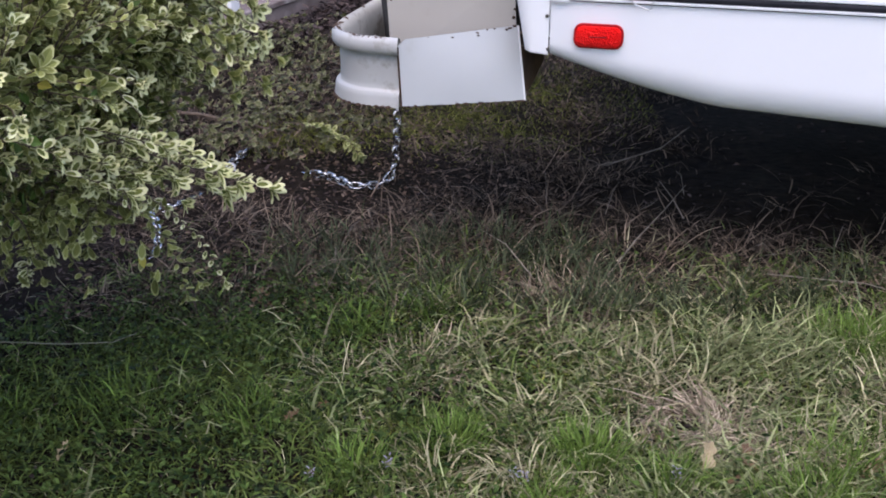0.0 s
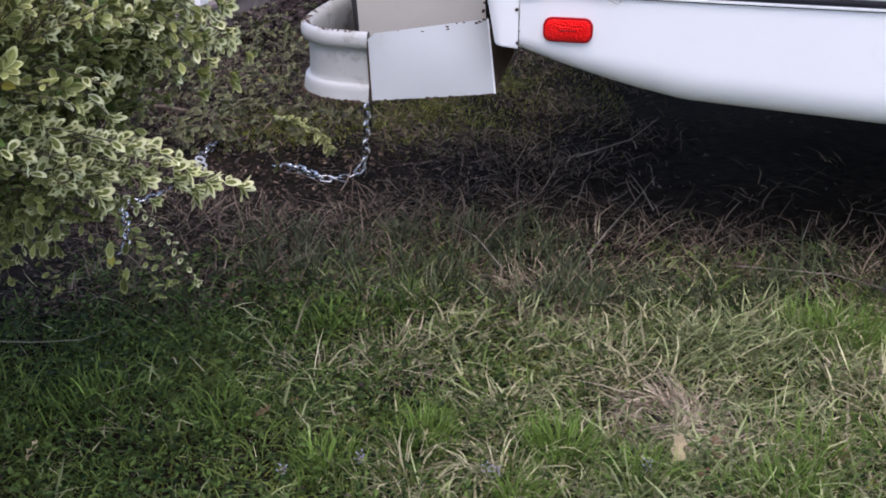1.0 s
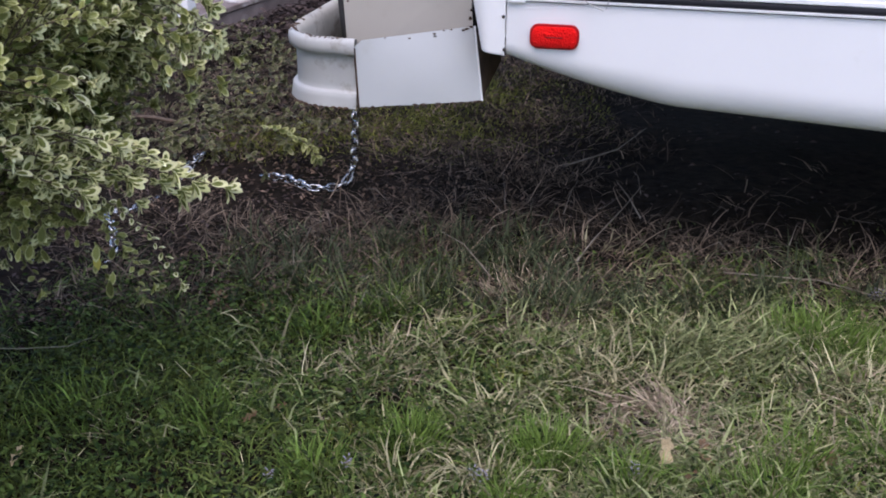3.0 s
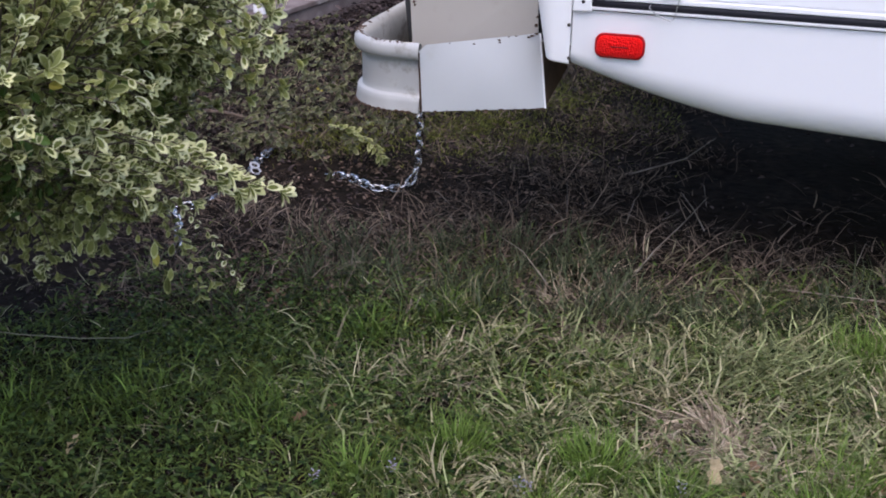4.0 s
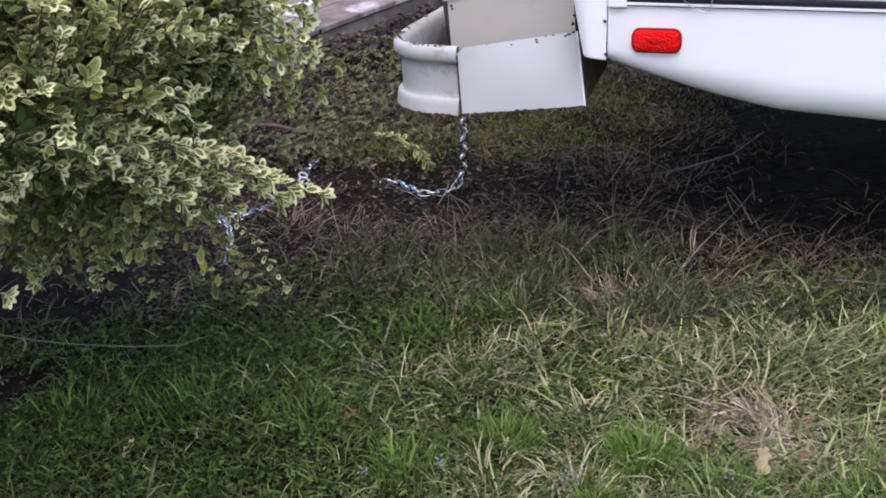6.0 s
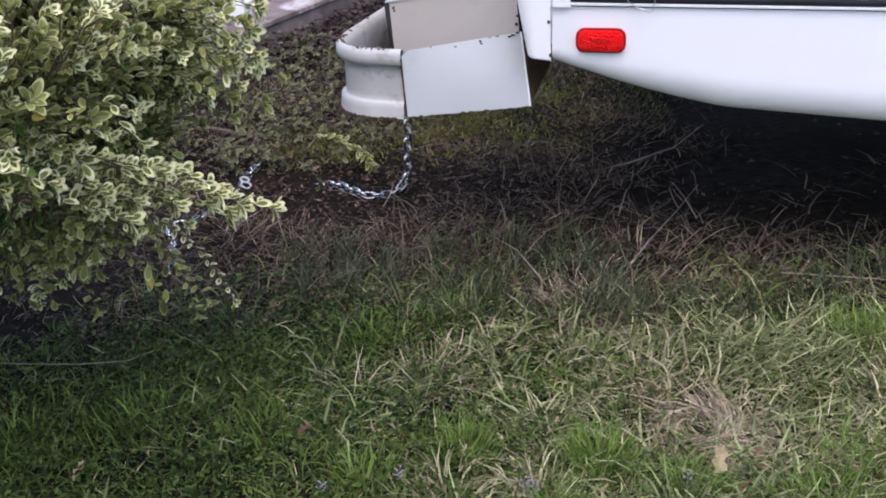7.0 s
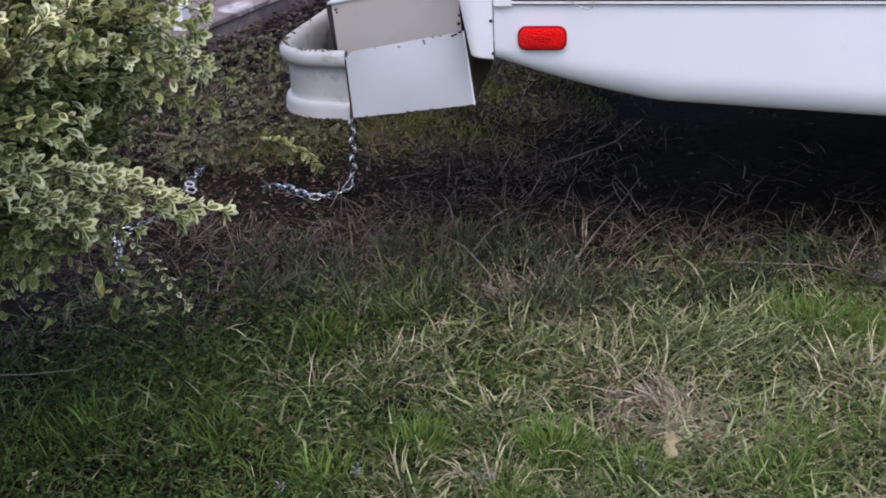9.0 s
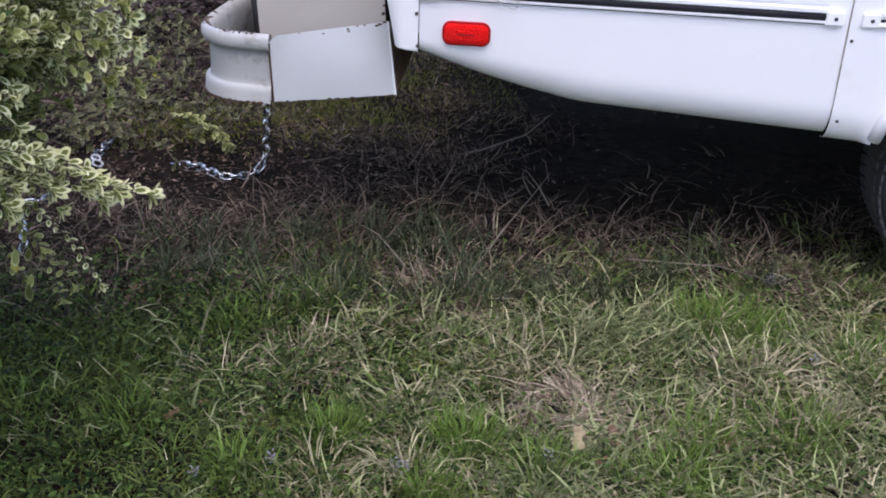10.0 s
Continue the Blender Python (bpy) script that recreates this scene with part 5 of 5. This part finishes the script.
flat_leaves("dry_leaf_litter", "dry brown leaf litter behind the bumper", xy, rng.uniform(0.008, 0.028, len(xy)), 0.022, DRYLITTER, 0.7)
xy = scatter(4800, -0.95, 0.40, 2.15, 3.25, lambda x, y: (0.1 + 0.9 * patch(x, y, 2.8, 9.5) ** 2 + 0.8 * np.exp(-(((x + 0.45) / 0.2) ** 2 + ((y - 2.4) / 0.2) ** 2))) * (1 - under(x, y)) ** 2)
flat_leaves("leaf_fragments", "brown leaf fragments between dead grass blades", xy, rng.uniform(0.007, 0.022, len(xy)), 0.02, DRYLITTER, 0.8)
xy = scatter(2600, -0.95, -0.05, 4.5, 6.4, lambda x, y: (lambda d: np.exp(-((d - 0.16) / 0.12) ** 2) * (d > 0.02) * (0.25 + 0.75 * patch(x, y, 3.5, 1.0)))((x + 0.894) * 0.893 - (y - 4.605) * 0.449))
flat_leaves("heaped_litter", "dark curled dead leaves heaped along the landing", xy, rng.uniform(0.020, 0.042, len(xy)), 0.085, LITTER, 1.0)
xy = scatter(2500, -1.3, 1.7, 1.25, 3.0, lambda x, y: 0.2 + 0.8 * bare(x, y))
flat_leaves("leaf_crumbs", "brown leaf crumbs among the grass", xy, rng.uniform(0.008, 0.022, len(xy)), 0.012, LITTER, 0.4)

# ---- single fallen leaves, sticks, flowers ----


def fallen_leaf(x, y, size, turn, material, label, z=0.035, rise=0.5, narrow=0.75):
    """A curled lobed leaf."""
    bm = bmesh.new()
    outline = []
    shape = random.Random(int(size * 1e5) + int(turn))
    for k in range(40):
        a = 2 * math.pi * k / 40
        lobes = 0.88 + 0.24 * math.cos(7 * a + 0.6) + 0.14 * math.sin(2 * a + 1) + shape.uniform(-0.14, 0.14)
        outline.append((0.5 + 0.5 * math.cos(a) * (0.72 + 0.28 * lobes), 0.40 * math.sin(a) * lobes))

    def curl(px, py):
        return 0.10 * px * px + (1.1 if py > 0 else 0.35) * py * py + 0.06 * math.sin(7 * px)
    mid = [bm.verts.new((t, 0, curl(t, 0) - 0.02)) for t in (0.25, 0.5, 0.75)]
    ring = [bm.verts.new((px, py, curl(px, py))) for px, py in outline]
    for k in range(40):
        j = (k + 1) % 40
        m0 = mid[min(2, max(0, int(outline[k][0] * 3)))]
        m1 = mid[min(2, max(0, int(outline[j][0] * 3)))]
        if m0 is m1:
            bm.faces.new((ring[k], ring[j], m0))
        else:
            bm.faces.new((ring[k], ring[j], m1, m0))
    tube(bm, [(0.0, 0, 0), (-0.12, 0.01, 0.0), (-0.25, 0.03, -0.02)], 0.012, 4)
    ob = part("fallen_leaf", bm, material)
    ob.matrix_world = pose(x, y, float(ground_height(x, y)) + z, math.degrees(rise) * 0.4, -math.degrees(rise), turn) @ Matrix.Diagonal((size, size * narrow, size, 1))
    return tagged(ob, label, "leaf", "fallen leaves")


fallen_leaf(0.486, 1.585, 0.056, 68, DEADLEAF, "pale tan lobed dead leaf caught in the grass", 0.020, 0.8)
fallen_leaf(-0.715, 1.625, 0.042, 70, DEADLEAF, "narrow tan dead leaf caught in the clover", 0.012, 0.4, 0.42)
for x, y, s, t in ((0.776, 1.585, 0.046, 20), (0.574, 1.626, 0.040, 80), (-0.450, 2.253, 0.05, 70), (-0.40, 2.24, 0.04, 200), (-0.308, 1.76, 0.034, 30), (0.52, 1.56, 0.03, 10), (-0.25, 1.80, 0.028, 10), (0.79, 1.575, 0.04, 200), (-0.33, 2.22, 0.04, 40), (-0.42, 2.28, 0.035, 120), (-0.36, 2.16, 0.035, 300), (0.585, 1.60, 0.035, 140)):
    fallen_leaf(x, y, s, t, BROWNLEAF, "brown curled dead leaf among grass blades", 0.010, 0.3)


def stick(pts, r, label="dry grey-brown stick lying in dead grass"):
    bm = bmesh.new()
    tube(bm, pts, [r * (1 - 0.6 * k / (len(pts) - 1)) for k in range(len(pts))], 6)
    tagged(part("dry_stick", bm, DRYSTICK, None, "", True), label, "stick", "dry sticks")


stick([on_ground(0.40, 2.36, 0.02), on_ground(0.50, 2.52, 0.05), on_ground(0.60, 2.68, 0.07), on_ground(0.68, 2.80, 0.10)], 0.0024)
stick([on_ground(0.66, 2.70, 0.04), on_ground(0.635, 2.76, 0.08), on_ground(0.605, 2.80, 0.11)], 0.002)
stick([on_ground(0.22, 2.35, 0.03), on_ground(0.16, 2.46, 0.06), on_ground(0.10, 2.58, 0.04)], 0.0018)
stick([on_ground(0.80, 2.36, 0.03), on_ground(1.02, 2.30, 0.035), on_ground(1.22, 2.20, 0.02)], 0.0018)
stick([on_ground(0.50, 3.12, 0.02), on_ground(0.703, 3.307, 0.02), on_ground(0.831, 3.48, 0.025)], 0.0028, "thin pale branch under the trailer")
for k in range(18):
    x, y, a, ln = rng.uniform(-0.3, 1.4), rng.uniform(2.2, 2.95), rng.uniform(0, 6.28), rng.uniform(0.06, 0.17)
    stick([on_ground(x, y, 0.015), on_ground(x + 0.5 * ln * math.cos(a), y + 0.5 * ln * math.sin(a), 0.03 + rng.uniform(0, 0.05)),
           on_ground(x + ln * math.cos(a), y + ln * math.sin(a), rng.uniform(0.02, 0.09))], rng.uniform(0.0009, 0.0017))


bm = bmesh.new()
tube(bm, [on_ground(-1.02, 3.63, 0.02), on_ground(-0.86, 3.57, 0.035), on_ground(-0.70, 3.49, 0.03), on_ground(-0.52, 3.40, 0.02)], [0.008, 0.0075, 0.006, 0.0035], 7)
tagged(part("fallen_branch", bm, TWIG, None, "", True), "dark brown fallen branch lying in the groundcover", "branch")


def flower(x, y):
    lv = []
    for k in range(12):
        a = 2.4 * k
        p = np.array([0.004 * math.cos(a), 0.004 * math.sin(a), 0.025 + 0.0022 * k])
        lv.append((p, unit((math.cos(a), math.sin(a), 0.4)), unit((0, 0, 1.0)), 0.007))
    st = tube_arrays([(0, 0, -0.005), (0.001, 0, 0.025), (0, 0.001, 0.05)], 0.0012, 0.0008)
    ob = merged("small_flower", [(leaf_geometry(lv, PLAIN), [LILAC]), (st, [STEM])])
    ob.matrix_world = pose(x, y, float(ground_height(x, y)), rng.uniform(-20, 20), rng.uniform(-20, 20), rng.uniform(0, 360))
    tagged(ob, "tiny pale lilac flower spike in the grass", "flower", "lawn flowers")


for x, y in ((1.075, 1.86), (0.43, 1.56), (0.14, 1.57), (0.155, 1.56), (-0.107, 1.60), (-0.246, 1.566), (1.12, 2.23), (1.15, 2.22), (1.137, 2.24)):
    flower(x, y)
